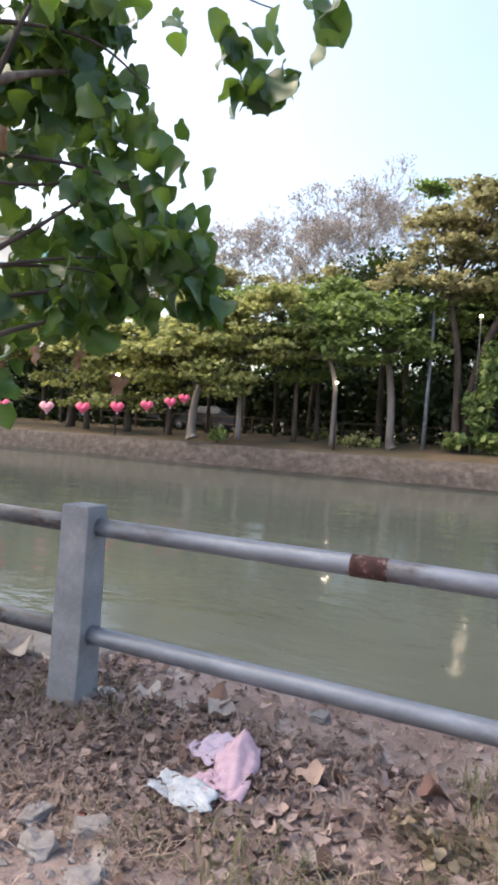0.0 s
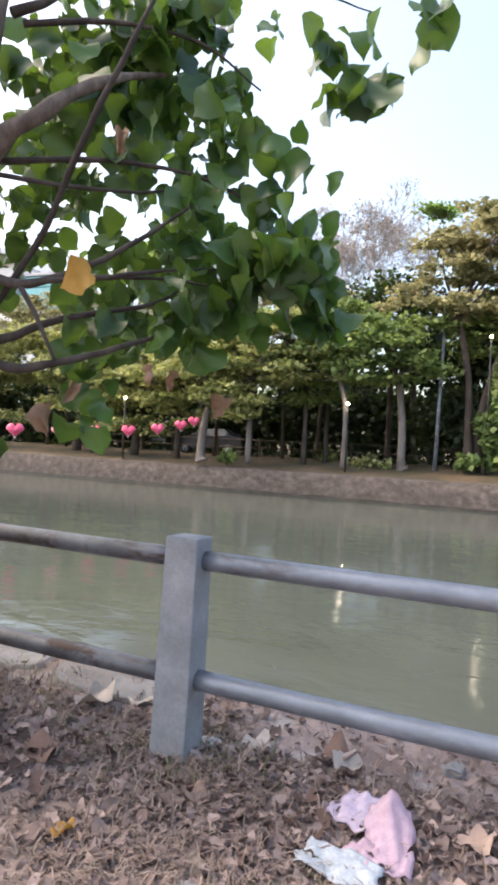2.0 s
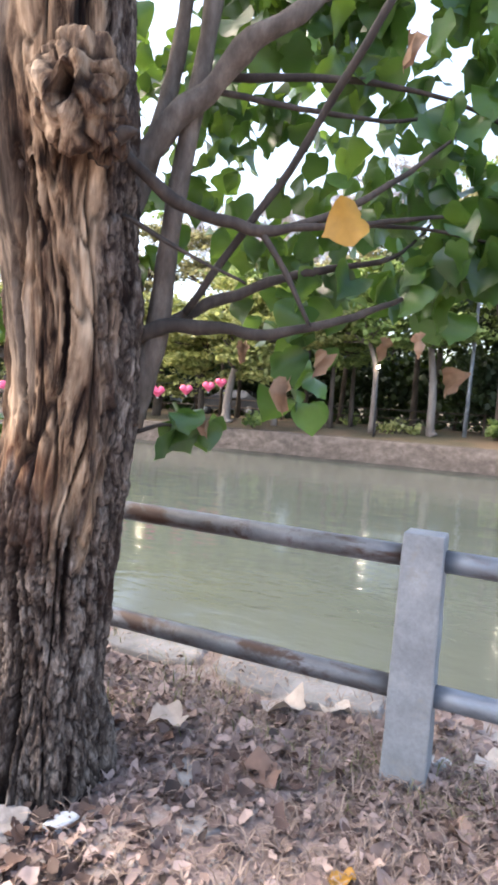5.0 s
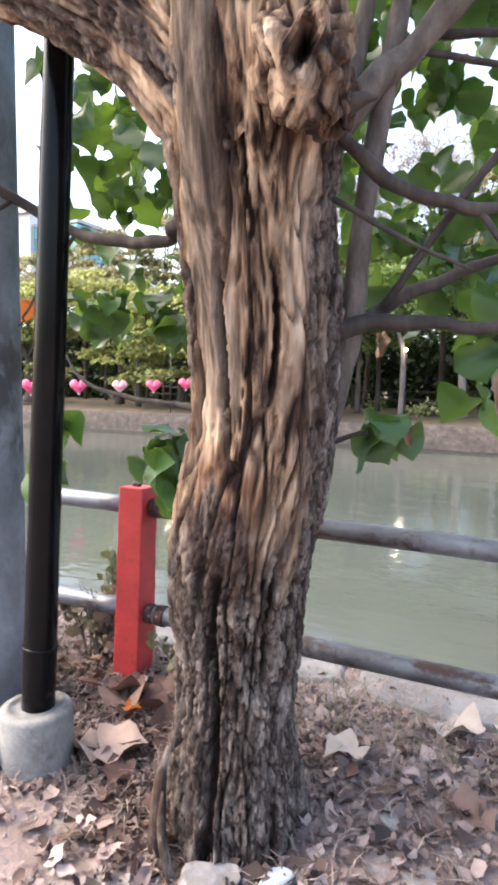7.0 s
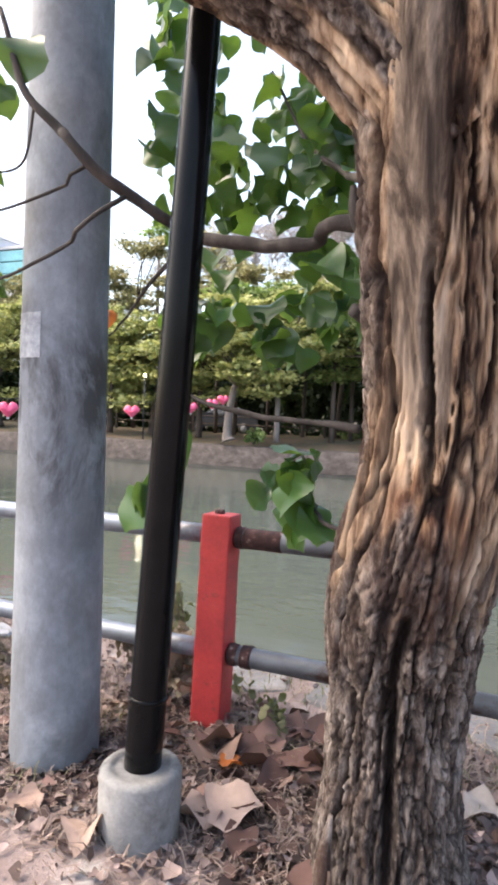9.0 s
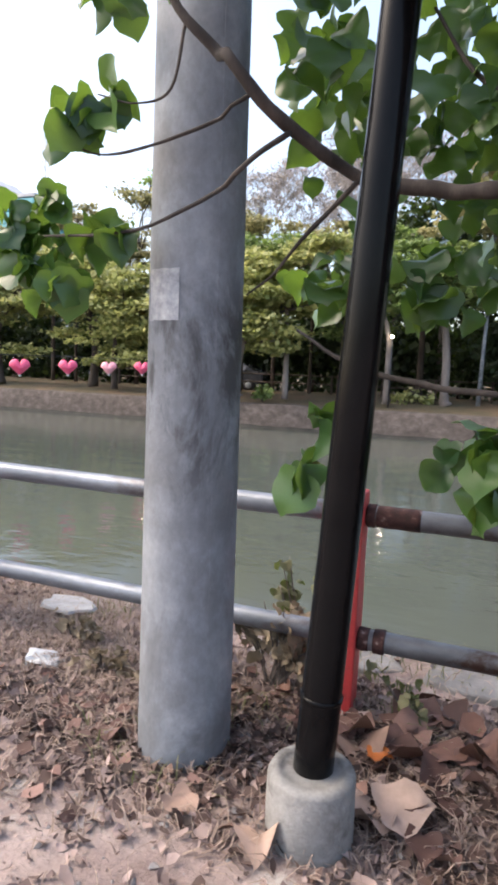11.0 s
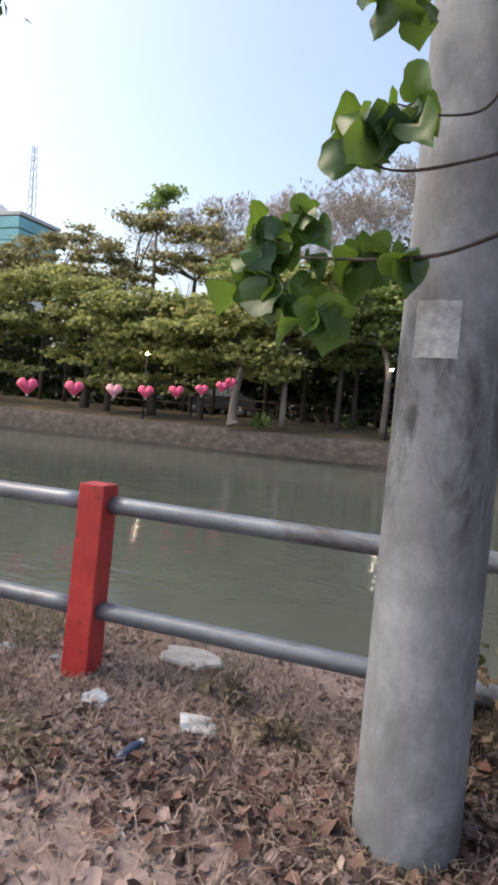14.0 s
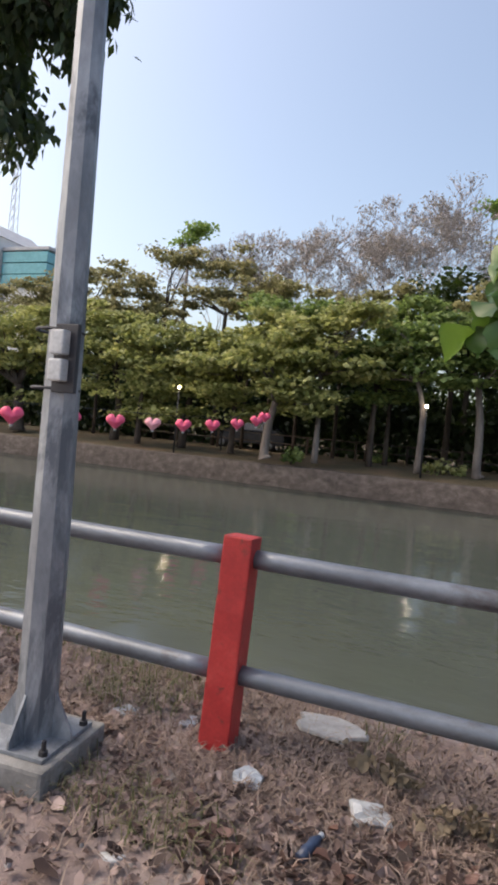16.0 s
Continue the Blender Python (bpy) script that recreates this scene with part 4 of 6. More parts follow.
# leaves: clouds of centre, radii, number, clumps
rng = random.Random(11)
CLOUDS = [((-2.4, 3.0, 2.0), (0.35, 0.3, 0.2), 50, 8), ((-1.46, 2.45, 2.20), (0.34, 0.26, 0.36), 125, 14), ((-1.12, 2.5, 2.02), (0.17, 0.2, 0.22), 44, 6), ((-1.85, 2.4, 2.80), (0.36, 0.28, 0.30), 62, 9), ((-1.62, 2.45, 1.88), (0.30, 0.22, 0.16), 44, 7), ((-2.1, 2.5, 3.25), (0.5, 0.3, 0.25), 44, 8), ((-3.05, 2.6, 2.75), (0.5, 0.3, 0.3), 32, 9), ((-2.95, 2.2, 1.9), (0.2, 0.2, 0.25), 22, 6), ((-3.55, 2.3, 2.15), (0.16, 0.2, 0.28), 20, 6), ((-2.0, 2.35, 1.75), (0.25, 0.2, 0.15), 14, 5), ((-2.1, 2.4, 1.45), (0.14, 0.14, 0.14), 8, 3),
          ((-2.0, 2.95, 2.25), (0.30, 0.40, 0.36), 16, 6), ((-2.35, 3.0, 2.65), (0.55, 0.45, 0.75), 50, 14), ((-2.1, 2.8, 3.35), (0.5, 0.5, 0.35), 44, 9),
          ((-1.8, 2.3, 2.55), (0.45, 0.35, 0.35), 12, 6), ((-2.0, 2.5, 2.15), (0.30, 0.3, 0.4), 14, 6),
          ((-2.5, 3.0, 2.25), (0.4, 0.4, 0.45), 34, 9), ((-2.5, 2.9, 3.1), (0.6, 0.6, 0.5), 58, 12), ((-2.78, 2.7, 2.6), (0.28, 0.3, 0.5), 70, 12), ((-1.85, 2.6, 2.75), (0.34, 0.25, 0.35), 22, 6), ((-1.90, 2.5, 3.22), (0.45, 0.3, 0.26), 95, 11), ((-2.55, 2.6, 2.6), (0.22, 0.25, 0.4), 26, 6),
          ((-3.10, 2.4, 2.15), (0.32, 0.25, 0.42), 44, 11), ((-3.30, 2.3, 2.65), (0.45, 0.3, 0.30), 42, 10), ((-3.72, 2.12, 2.42), (0.13, 0.18, 0.24), 16, 4), ((-3.65, 2.15, 1.68), (0.16, 0.15, 0.14), 16, 4),
          ((-3.15, 2.3, 1.68), (0.28, 0.22, 0.14), 22, 6), ((-4.15, 1.76, 2.46), (0.14, 0.12, 0.10), 10, 3), ((-4.24, 1.66, 2.095), (0.15, 0.07, 0.16), 18, 6), ((-4.41, 1.76, 1.75), (0.21, 0.09, 0.15), 40, 12),
          ((-4.22, 1.76, 1.75), (0.10, 0.07, 0.08), 11, 4), ((-4.60, 1.74, 1.75), (0.06, 0.05, 0.09), 7, 3), ((-3.5, 1.9, 3.2), (0.7, 0.6, 0.3), 60, 10),
          ((-3.10, 1.95, 1.10), (0.10, 0.06, 0.11), 15, 5), ((-2.96, 1.95, 0.98), (0.05, 0.05, 0.07), 4, 2), ((-3.60, 1.90, 1.15), (0.04, 0.05, 0.12), 10, 3), ((-2.30, 1.96, 1.27), (0.09, 0.06, 0.07), 8, 3),
          ((-3.86, 2.5, 2.80), (0.20, 0.2, 0.25), 24, 6), ((-3.70, 2.5, 2.35), (0.15, 0.2, 0.28), 16, 6), ((-3.36, 2.45, 2.10), (0.25, 0.2, 0.30), 10, 4), ((-3.66, 2.45, 1.78), (0.18, 0.18, 0.2), 14, 5), ((-3.95, 2.6, 3.05), (0.3, 0.2, 0.2), 18, 5), ((-2.42, 2.5, 2.65), (0.28, 0.2, 0.28), 24, 6), ((-2.38, 2.45, 3.08), (0.36, 0.2, 0.22), 44, 9), ((-1.95, 2.4, 3.08), (0.25, 0.2, 0.18), 16, 5)]
placed = []
for c, r, n, cl in CLOUDS:
    for p in cloud(rng, c, r, int(n * (1.15 if c[0] < -2.04 and c[1] > 2.8 else 1.0)), int(cl * 1.25), 0.20):
        s = rng.uniform(0.075, 0.12) if c[0] < -3.9 else rng.uniform(0.08, 0.145)
        if p.z < 1.0 or (p - Vector((-2.64, 1.70, p.z))).length < 0.34:
            continue
        if (Vector((p.x, p.y)) - Vector((-4.03, 1.98))).length < 0.24 or (Vector((p.x, p.y)) - Vector((-3.41, 1.74))).length < 0.13:
            continue
        placed.append((Matrix.Translation(p) @ leaf_turn(rng) @ Matrix.Scale(s, 4), rng.randrange(4)))
# hanging cluster at the tip of the high branch
for k in range(24):
    p = Vector((-1.10 + rng.uniform(-0.30, 0.34), 3.15 + rng.uniform(-0.08, 0.08), 3.30 + rng.uniform(-0.08, 0.10)))
    if k > 12:
        p = Vector((-1.10 + rng.uniform(-0.20, 0.12), 3.15 + rng.uniform(-0.06, 0.06), 3.02 + rng.uniform(-0.06, 0.10)))
    placed.append((Matrix.Translation(p) @ leaf_turn(rng, 1.2) @ Matrix.Scale(rng.uniform(0.13, 0.19), 4), rng.randrange(4)))
rng.shuffle(placed)
near = [q for q in placed if q[0].translation.y < 3.2 and q[0].translation.z < 3.0][:300]
near_ids = {id(q) for q in near}
for m, k in near:
    o = new("leaf", LEAF_MESH[k])
    o.parent = tree
    o.matrix_basis = Matrix.Translation(-tree.location) @ m
leaf_mass("foliage", [q for q in placed if id(q) not in near_ids], LEAF_SHAPES, M["green_leaf_mass"], tree, "dense heart-shaped green leaves")


def odd_leaf(name, at, size, material, label, shapes=DRY_SHAPES, k=0, turn=(70, 0, 30)):
    v, f = shapes[k]
    if shapes is CRUMPLED:
        v = v * np.array([0.40, 1, 0.5])
        v = v + np.array([[0.16 * noise.noise((q[0] * 4 + 9.0 * j, q[1] * 4 + k, q[2] * 4 + 5.0 * size)) for j in range(3)] for q in v])
    o = put(name, mesh_of(name, v * size, f, material, True), tree, label)
    o.matrix_basis = Matrix.Translation(Vector(at) - tree.location) @ pose(0, 0, 0, *turn)


odd_leaf("broad_leaf", (-3.956, 1.660, 2.500), 0.16, M["green_leaf"], "broad fresh green leaf", LEAF_SHAPES, 2, (88, 8, 15))
odd_leaf("yellow_leaf", (-1.79, 1.97, 1.90), 0.125, M["yellow_leaf"], "large withering yellow leaf", LEAF_SHAPES, 2, (80, 62, 12))
odd_leaf("yellow_leaf", (-3.12, 2.3, 2.42), 0.07, M["yellow_leaf"], "withering yellow leaf", LEAF_SHAPES, 1, (60, 70, 0))
odd_leaf("orange_leaf", (-4.12, 2.30, 1.76), 0.12, M["orange_leaf"], "withering orange leaf", LEAF_SHAPES, 1, (85, 10, 65))
for at, s, k, tr in (((-2.02, 2.05, 1.42), 0.19, 2, (85, 0, 10)), ((-1.92, 2.05, 1.50), 0.13, 0, (70, 20, 60)), ((-1.62, 2.1, 1.58), 0.12, 1, (85, 10, 200)), ((-1.70, 2.0, 2.40), 0.15, 2, (88, 0, 40)),
                     ((-1.60, 2.6, 1.50), 0.16, 0, (80, 0, 90)), ((-2.60, 2.9, 1.62), 0.18, 2, (85, 0, 30)), ((-1.85, 2.7, 1.62), 0.16, 1, (80, 20, 10)), ((-2.25, 1.96, 1.27), 0.09, 2, (85, 0, 0))):
    odd_leaf("dry_leaf", at, s * 0.66, M["dry_hanging"], "curled dry brown leaf", CRUMPLED, k, tr)

# ---- neighbouring tree whose crown hangs over the path ----
def overhang():
    base = (-11.5, 1.2, 0)
    e = thing("overhanging_tree", base, "dark fine-leaved tree reaching over the path", "tree")
    V, F = tube(smooth_path([(-11.5, 1.2, -0.2, 0.3), (-11.4, 1.3, 1.5, 0.24), (-11.2, 1.5, 3.2, 0.2), (-10.5, 1.9, 4.6, 0.15), (-9.3, 2.5, 5.0, 0.09), (-8.2, 2.9, 4.6, 0.05), (-7.3, 3.0, 3.8, 0.012)], 6), 12)
    put("trunk", mesh_of("trunk", V, F, M["far_bark_shaded"], True), e)
    rg = random.Random(5)
    pts = []
    for c, r, n, cl in (((-7.75, 3.0, 3.75), (0.45, 0.5, 0.40), 1700, 26), ((-7.25, 3.05, 4.0), (0.40, 0.4, 0.28), 1200, 20), ((-7.05, 3.0, 3.72), (0.26, 0.25, 0.24), 420, 10), ((-7.6, 3.0, 3.25), (0.22, 0.3, 0.28), 560, 10), ((-8.6, 2.9, 4.4), (0.9, 0.9, 0.5), 700, 24)):
        pts += cloud(rg, c, r, n, cl, 0.2)
    slim = (np.array([(0, 0, 0), (0.24, -0.4, 0.05), (0, -1, -0.1), (-0.24, -0.4, 0.05)], float), [(0, 1, 2), (0, 2, 3)])
    leaf_mass("crown", [(Matrix.Translation(p) @ leaf_turn(rg) @ Matrix.Scale(rg.uniform(0.07, 0.12), 4), 0) for p in pts], [slim], M["far_dark"], e, "small dark green leaves")


overhang()

# ---- far bank trees ----
CLUMP = (np.array([(0.5, 0, 0.05), (0.1, 0.42, 0), (-0.5, 0.1, 0.06), (-0.15, -0.45, -0.04), (0, 0, 0.14)], float), [(0, 1, 4), (1, 2, 4), (2, 3, 4), (3, 0, 4)])


def limb_paths(rg, start, ends, r0):
    out = []
    for e in ends:
        s, t = Vector(start), Vector(e)
        mid = s.lerp(t, 0.5) + Vector((rg.uniform(-0.4, 0.4), rg.uniform(-0.3, 0.3), rg.uniform(-0.2, 0.5)))
        out.append(smooth_path([(*s, r0), (*mid, r0 * 0.65), (*t, r0 * 0.22)], 5))
    return out


def twig_paths(rg, root, aim, length, r0, depth=3):
    """A forking spray of bare twigs."""
    out, todo = [], [(Vector(root), Vector(aim).normalized(), length, r0, depth)]
    while todo:
        p, d, l, r, k = todo.pop()
        q = p + d * l
        m = p.lerp(q, 0.5) + Vector([rg.uniform(-0.08, 0.08) * l for _ in range(3)])
        out.append(np.array([(*p, r), (*m, r * 0.8), (*q, r * 0.6)]))
        if k:
            for _ in range(rg.choice((2, 3))):
                n = (d + Vector((rg.uniform(-0.8, 0.8), rg.uniform(-0.7, 0.7), rg.uniform(-0.35, 0.55)))).normalized()
                todo.append((q, n, l * rg.uniform(0.55, 0.8), max(0.013, r * 0.60), k - 1))
    return out


def far_tree(seed, trunk, blobs, material, label, bark="far_bark_shaded", size=(0.16, 0.30), twigs=0, flat=0.5):
    """trunk: rows x, y, z, radius. blobs: centre, radii, leaves."""
    rg = random.Random(seed)
    e = thing("tree", trunk[0][:3], label, "tree", "trees on the far bank")
    if material in ("far_lime", "far_green"):
        # drooping sprays below and between the main masses
        for c, r, n in list(blobs):
            for k in range(2 if seed in (1, 2, 3, 4, 10, 16) else 4):
                drop = rg.uniform(-1.1, 0.7) if k < 2 else rg.uniform(-2.6, -0.9)
                blobs.append(((c[0] + rg.uniform(-1.1, 1.1) * r[0], c[1] + rg.uniform(-0.6, 0.4), max(1.5, c[2] + drop)), (r[0] * rg.uniform(0.35, 0.6), r[1] * 0.5, r[2] * rg.uniform(0.3, 0.55)), n // 4 if k < 2 else n // 6))
    q = smooth_path(trunk, 5)
    V, F = tube(q, 10)
    put("trunk", mesh_of("trunk", V, F, M["far_bark_shaded" if bark == "haze_bark" else bark], True), e)
    paths, tips = [], []
    start = Vector(trunk[-1][:3])
    bare = twigs > 10
    for c, r, n in blobs:
        if bare:
            for _ in range(3):
                aim = (Vector(c) - start) + Vector((rg.uniform(-1, 1), rg.uniform(-0.8, 0.8), rg.uniform(-0.6, 0.8)))
                got = twig_paths(rg, start, aim, aim.length * 0.42, trunk[-1][3] * 0.42, 6)
                paths += got
                tips += [Vector(g[-1][:3]) for g in got[-120:]]
            continue
        if n < 240:
            continue
        ends = [cloud(rg, c, [v * 0.7 for v in r], 1)[0] for _ in range(3)]
        paths += limb_paths(rg, start, ends, trunk[-1][3] * 0.6)
        for t in range(twigs):
            p = cloud(rg, c, [v * 0.55 for v in r], 1)[0]
            paths += twig_paths(rg, p, (rg.uniform(-1, 1), rg.uniform(-0.6, 0.6), 0.9), r[2] * 0.45, 0.03)
    V, F = tubes(paths, 4)
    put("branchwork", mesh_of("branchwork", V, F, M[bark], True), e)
    placed = []
    for c, r, n in blobs:
        wide, full = (1.18, 2.0) if material == "far_olive" else (1.0, 1.6)
        # sprays: flat discs of leaves at many levels, with gaps between them
        sprays = cloud(rg, c, [r[0] * wide * 0.85, r[1] * 0.9, r[2] * 0.9], max(6, n // 48))
        for k in range(int(n * full)):
            mid = sprays[k % len(sprays)]
            p = mid + Vector((rg.gauss(0, 0.36), rg.gauss(0, 0.36), rg.gauss(0, 0.30 if material == "far_dark" else 0.085) + 0.04))
            tilt = Euler((rg.gauss(0, flat), rg.gauss(0, flat), rg.uniform(0, 6.28))).to_matrix().to_4x4()
            placed.append((Matrix.Translation(p) @ tilt @ Matrix.Scale(rg.uniform(*size), 4), 0))
    if bare:
        placed = [(Matrix.Translation(p + Vector([rg.gauss(0, 0.12) for _ in range(3)])) @ leaf_turn(rg) @ Matrix.Scale(0.72 * rg.uniform(*size), 4), 0) for p in tips for _ in range(2)]
    if placed:
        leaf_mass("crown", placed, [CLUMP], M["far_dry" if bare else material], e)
    return e


G = FAR_Z + 0.2
LIME = "young tree with layered yellow-green leaves on the far bank"
GREEN = "green leafy tree with a slim trunk on the far bank"
OLIVE = "tall spreading tree with olive-brown feathery foliage"
BARE = "tall half-bare tree with a fine net of grey twigs"
DARK = "dense green tree behind the lawn, shade put into its dark colour"
# front row, by their trunks
far_tree(1, [(-12.8, 22.9, G, 0.30), (-12.85, 22.9, G + 0.25, 0.19), (-12.8, 22.95, 1.6, 0.16), (-12.6, 23.0, 2.6, 0.13)], [((-12.2, 22.9, 3.1), (1.5, 1.0, 0.45), 700), ((-11.4, 22.9, 2.6), (0.9, 0.8, 0.30), 320), ((-13.3, 23, 4.2), (1.9, 1.3, 0.9), 900)], "far_lime", LIME, "pale_bark")
far_tree(2, [(-11.0, 23.6, G, 0.14), (-11.0, 23.6, 2.0, 0.10), (-11.1, 23.7, 3.8, 0.08)], [((-11.1, 23.8, 5.5), (1.9, 1.4, 0.8), 1000), ((-9.8, 23.8, 4.2), (1.4, 1.1, 0.5), 550), ((-11.3, 23.6, 3.9), (1.2, 1.0, 0.4), 350)], "far_lime", LIME, "pale_bark")
far_tree(3, [(-7.15, 24.4, G, 0.16), (-7.15, 24.4, 1.6, 0.11), (-7.2, 24.4, 2.9, 0.10), (-7.5, 24.4, 3.9, 0.08)], [((-7.9, 24.6, 5.0), (1.7, 1.3, 1.0), 1100), ((-6.7, 24.6, 5.4), (1.2, 1.0, 0.8), 500)], "far_green", GREEN, "pale_bark")
far_tree(4, [(-5.0, 25.4, G, 0.26), (-5.08, 25.4, G + 0.3, 0.17), (-5.1, 25.4, 2.2, 0.15), (-5.3, 25.4, 3.9, 0.12)], [((-5.0, 25.2, 4.6), (1.2, 1.0, 0.9), 850), ((-5.4, 25.3, 5.7), (1.5, 1.2, 0.6), 600)], "far_green", GREEN, "pale_bark")
far_tree(5, [(-17.6, 25.0, G, 0.22), (-17.5, 25.0, 1.8, 0.15), (-17.2, 25.0, 3.2, 0.12)], [((-16.8, 24.6, 3.6), (1.9, 1.3, 0.6), 900), ((-15.4, 24.2, 2.8), (1.3, 1.0, 0.5), 500), ((-17.4, 24.8, 4.8), (1.6, 1.4, 0.6), 650)], "far_lime", LIME)
far_tree(6, [(-21.5, 25.5, G, 0.25), (-21.4, 25.5, 2.0, 0.16), (-21.6, 25.4, 3.4, 0.12)], [((-21.0, 25.0, 4.2), (1.9, 1.3, 0.6), 850), ((-19.7, 24.4, 2.9), (1.3, 1.0, 0.6), 500), ((-22.4, 25.2, 6.1), (1.9, 1.4, 0.7), 750)], "far_lime", LIME)
far_tree(7, [(-26.5, 24.5, G, 0.4), (-26.5, 24.5, 1.0, 0.26), (-26.6, 24.5, 2.6, 0.2)], [((-25.8, 24.4, 4.2), (2.4, 1.4, 1.0), 1100), ((-28.0, 24.8, 5.6), (2.8, 1.6, 1.0), 1100), ((-24.5, 24.8, 5.8), (2.0, 1.4, 0.8), 700)], "far_lime", LIME)
far_tree(8, [(-33, 25, G, 0.4), (-33, 25, 2.6, 0.22)], [((-32, 24.6, 4.2), (3, 1.6, 1.1), 1100), ((-34, 25, 6.2), (3.4, 2, 1.2), 1100)], "far_lime", LIME)
far_tree(9, [(-14.6, 27.5, G, 0.12), (-14.5, 27.5, 3.2, 0.07), (-14.4, 27.5, 5.0, 0.06)], [((-14.2, 27.2, 7.0), (2.0, 1.4, 0.8), 900), ((-13.0, 27.0, 5.6), (1.6, 1.2, 0.5), 450)], "far_green", GREEN)
far_tree(10, [(-8.9, 27.5, G, 0.12), (-8.9, 27.5, 3.4, 0.08), (-8.8, 27.5, 5.0, 0.06)], [((-8.6, 27.3, 6.9), (1.9, 1.5, 0.9), 900), ((-10.6, 27, 4.4), (1.6, 1.2, 0.9), 700)], "far_green", GREEN)
far_tree(14, [(-19.4, 24.2, G, 0.16), (-19.4, 24.2, 2.2, 0.1), (-19.3, 24.2, 3.2, 0.08)], [((-18.9, 24.0, 3.6), (1.8, 1.1, 0.7), 800), ((-19.6, 24.4, 5.0), (2.0, 1.2, 0.8), 700)], "far_lime", LIME)
far_tree(15, [(-15.0, 24.6, G, 0.15), (-15.0, 24.6, 2.4, 0.1), (-14.9, 24.6, 3.4, 0.08)], [((-14.6, 24.4, 4.6), (1.8, 1.2, 0.9), 850), ((-13.6, 24.6, 5.6), (1.8, 1.2, 0.7), 650)], "far_lime", LIME)
far_tree(16, [(-9.2, 25.4, G, 0.13), (-9.2, 25.4, 2.6, 0.09), (-9.2, 25.4, 3.6, 0.08)], [((-9.2, 25.2, 4.9), (1.7, 1.2, 0.9), 800), ((-8.4, 25.6, 3.6), (1.2, 1.0, 0.6), 450)], "far_green", GREEN)
# twin-stemmed tall trees at the shaded end, one wrapped in creeper
far_tree(11, [(-2.5, 25.7, G, 0.26), (-2.6, 25.7, 1.4, 0.16), (-2.7, 25.8, 4.0, 0.13), (-3.2, 26.0, 6.6, 0.11)], [((-3.0, 26.4, 9.6), (2.4, 1.6, 0.8), 1000), ((-0.8, 26.6, 10.3), (2.6, 1.8, 0.8), 1100), ((-2.0, 26.4, 8.2), (2.4, 1.6, 0.7), 800), ((-4.6, 26.2, 7.4), (1.1, 1.0, 0.6), 350), ((-2.6, 25.9, 6.8), (2.0, 1.0, 0.5), 600)], "far_olive", OLIVE, "far_bark_shaded", (0.16, 0.30), 2)
far_tree(12, [(-2.3, 25.9, G, 0.2), (-2.2, 26.0, 2.6, 0.16), (-1.7, 26.0, 4.6, 0.14), (-0.9, 26.2, 6.6, 0.12)], [((0.4, 26.8, 8.8), (2.4, 1.8, 0.9), 900), ((2.6, 27, 10), (2.6, 2, 1.0), 900)], "far_olive", OLIVE, "far_bark_shaded", (0.16, 0.30), 2)
far_tree(13, [(-0.9, 27, G, 0.28), (-0.8, 27, 3, 0.22), (-0.6, 27.2, 6, 0.18)], [((-0.2, 27.2, 7.2), (2.4, 1.6, 1.2), 1100), ((3.0, 27.2, 6.4), (3, 2, 2.2), 1300)], "far_green", GREEN, "far_bark_shaded")
creeper = [((-1.9, 25.4, 1.2), (0.55, 0.45, 0.55), 330), ((-1.7, 25.4, 2.3), (0.5, 0.45, 0.7), 360), ((-1.5, 25.5, 3.6), (0.45, 0.4, 0.8), 300), ((-0.9, 25.3, 0.8), (0.9, 0.4, 0.35), 260), ((-2.6, 25.2, 0.8), (0.4, 0.3, 0.35), 120)]
rg = random.Random(77)
ivy = thing("creeper", (-1.7, 25.4, G), "broad-leaved green creeper climbing a far trunk", "creeper")
leaf_mass("leaves", [(Matrix.Translation(p) @ Euler((rg.gauss(0.7, 0.5), rg.gauss(0, 0.5), rg.uniform(0, 6.3))).to_matrix().to_4x4() @ Matrix.Scale(rg.uniform(0.2, 0.36), 4), 0)
                     for c, r, n in creeper for p in cloud(rg, c, r, n, 8, 0.25)], [CLUMP], M["far_green"], ivy)
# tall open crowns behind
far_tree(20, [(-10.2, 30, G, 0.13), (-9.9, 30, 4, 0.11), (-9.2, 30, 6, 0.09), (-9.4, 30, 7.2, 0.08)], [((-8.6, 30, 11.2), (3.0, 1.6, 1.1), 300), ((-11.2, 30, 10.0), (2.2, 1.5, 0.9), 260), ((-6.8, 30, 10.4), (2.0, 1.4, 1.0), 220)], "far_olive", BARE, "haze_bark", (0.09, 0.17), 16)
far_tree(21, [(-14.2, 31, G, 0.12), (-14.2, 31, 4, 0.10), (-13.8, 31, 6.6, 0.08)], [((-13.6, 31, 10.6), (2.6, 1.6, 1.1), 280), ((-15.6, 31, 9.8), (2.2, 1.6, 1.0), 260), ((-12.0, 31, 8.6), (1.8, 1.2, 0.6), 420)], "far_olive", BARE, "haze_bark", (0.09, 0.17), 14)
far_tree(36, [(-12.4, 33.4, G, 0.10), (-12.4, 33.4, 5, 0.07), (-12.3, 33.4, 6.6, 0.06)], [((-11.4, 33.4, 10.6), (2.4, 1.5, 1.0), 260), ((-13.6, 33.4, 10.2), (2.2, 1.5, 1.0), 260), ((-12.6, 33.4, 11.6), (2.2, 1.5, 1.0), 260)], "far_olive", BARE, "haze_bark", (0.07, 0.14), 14)
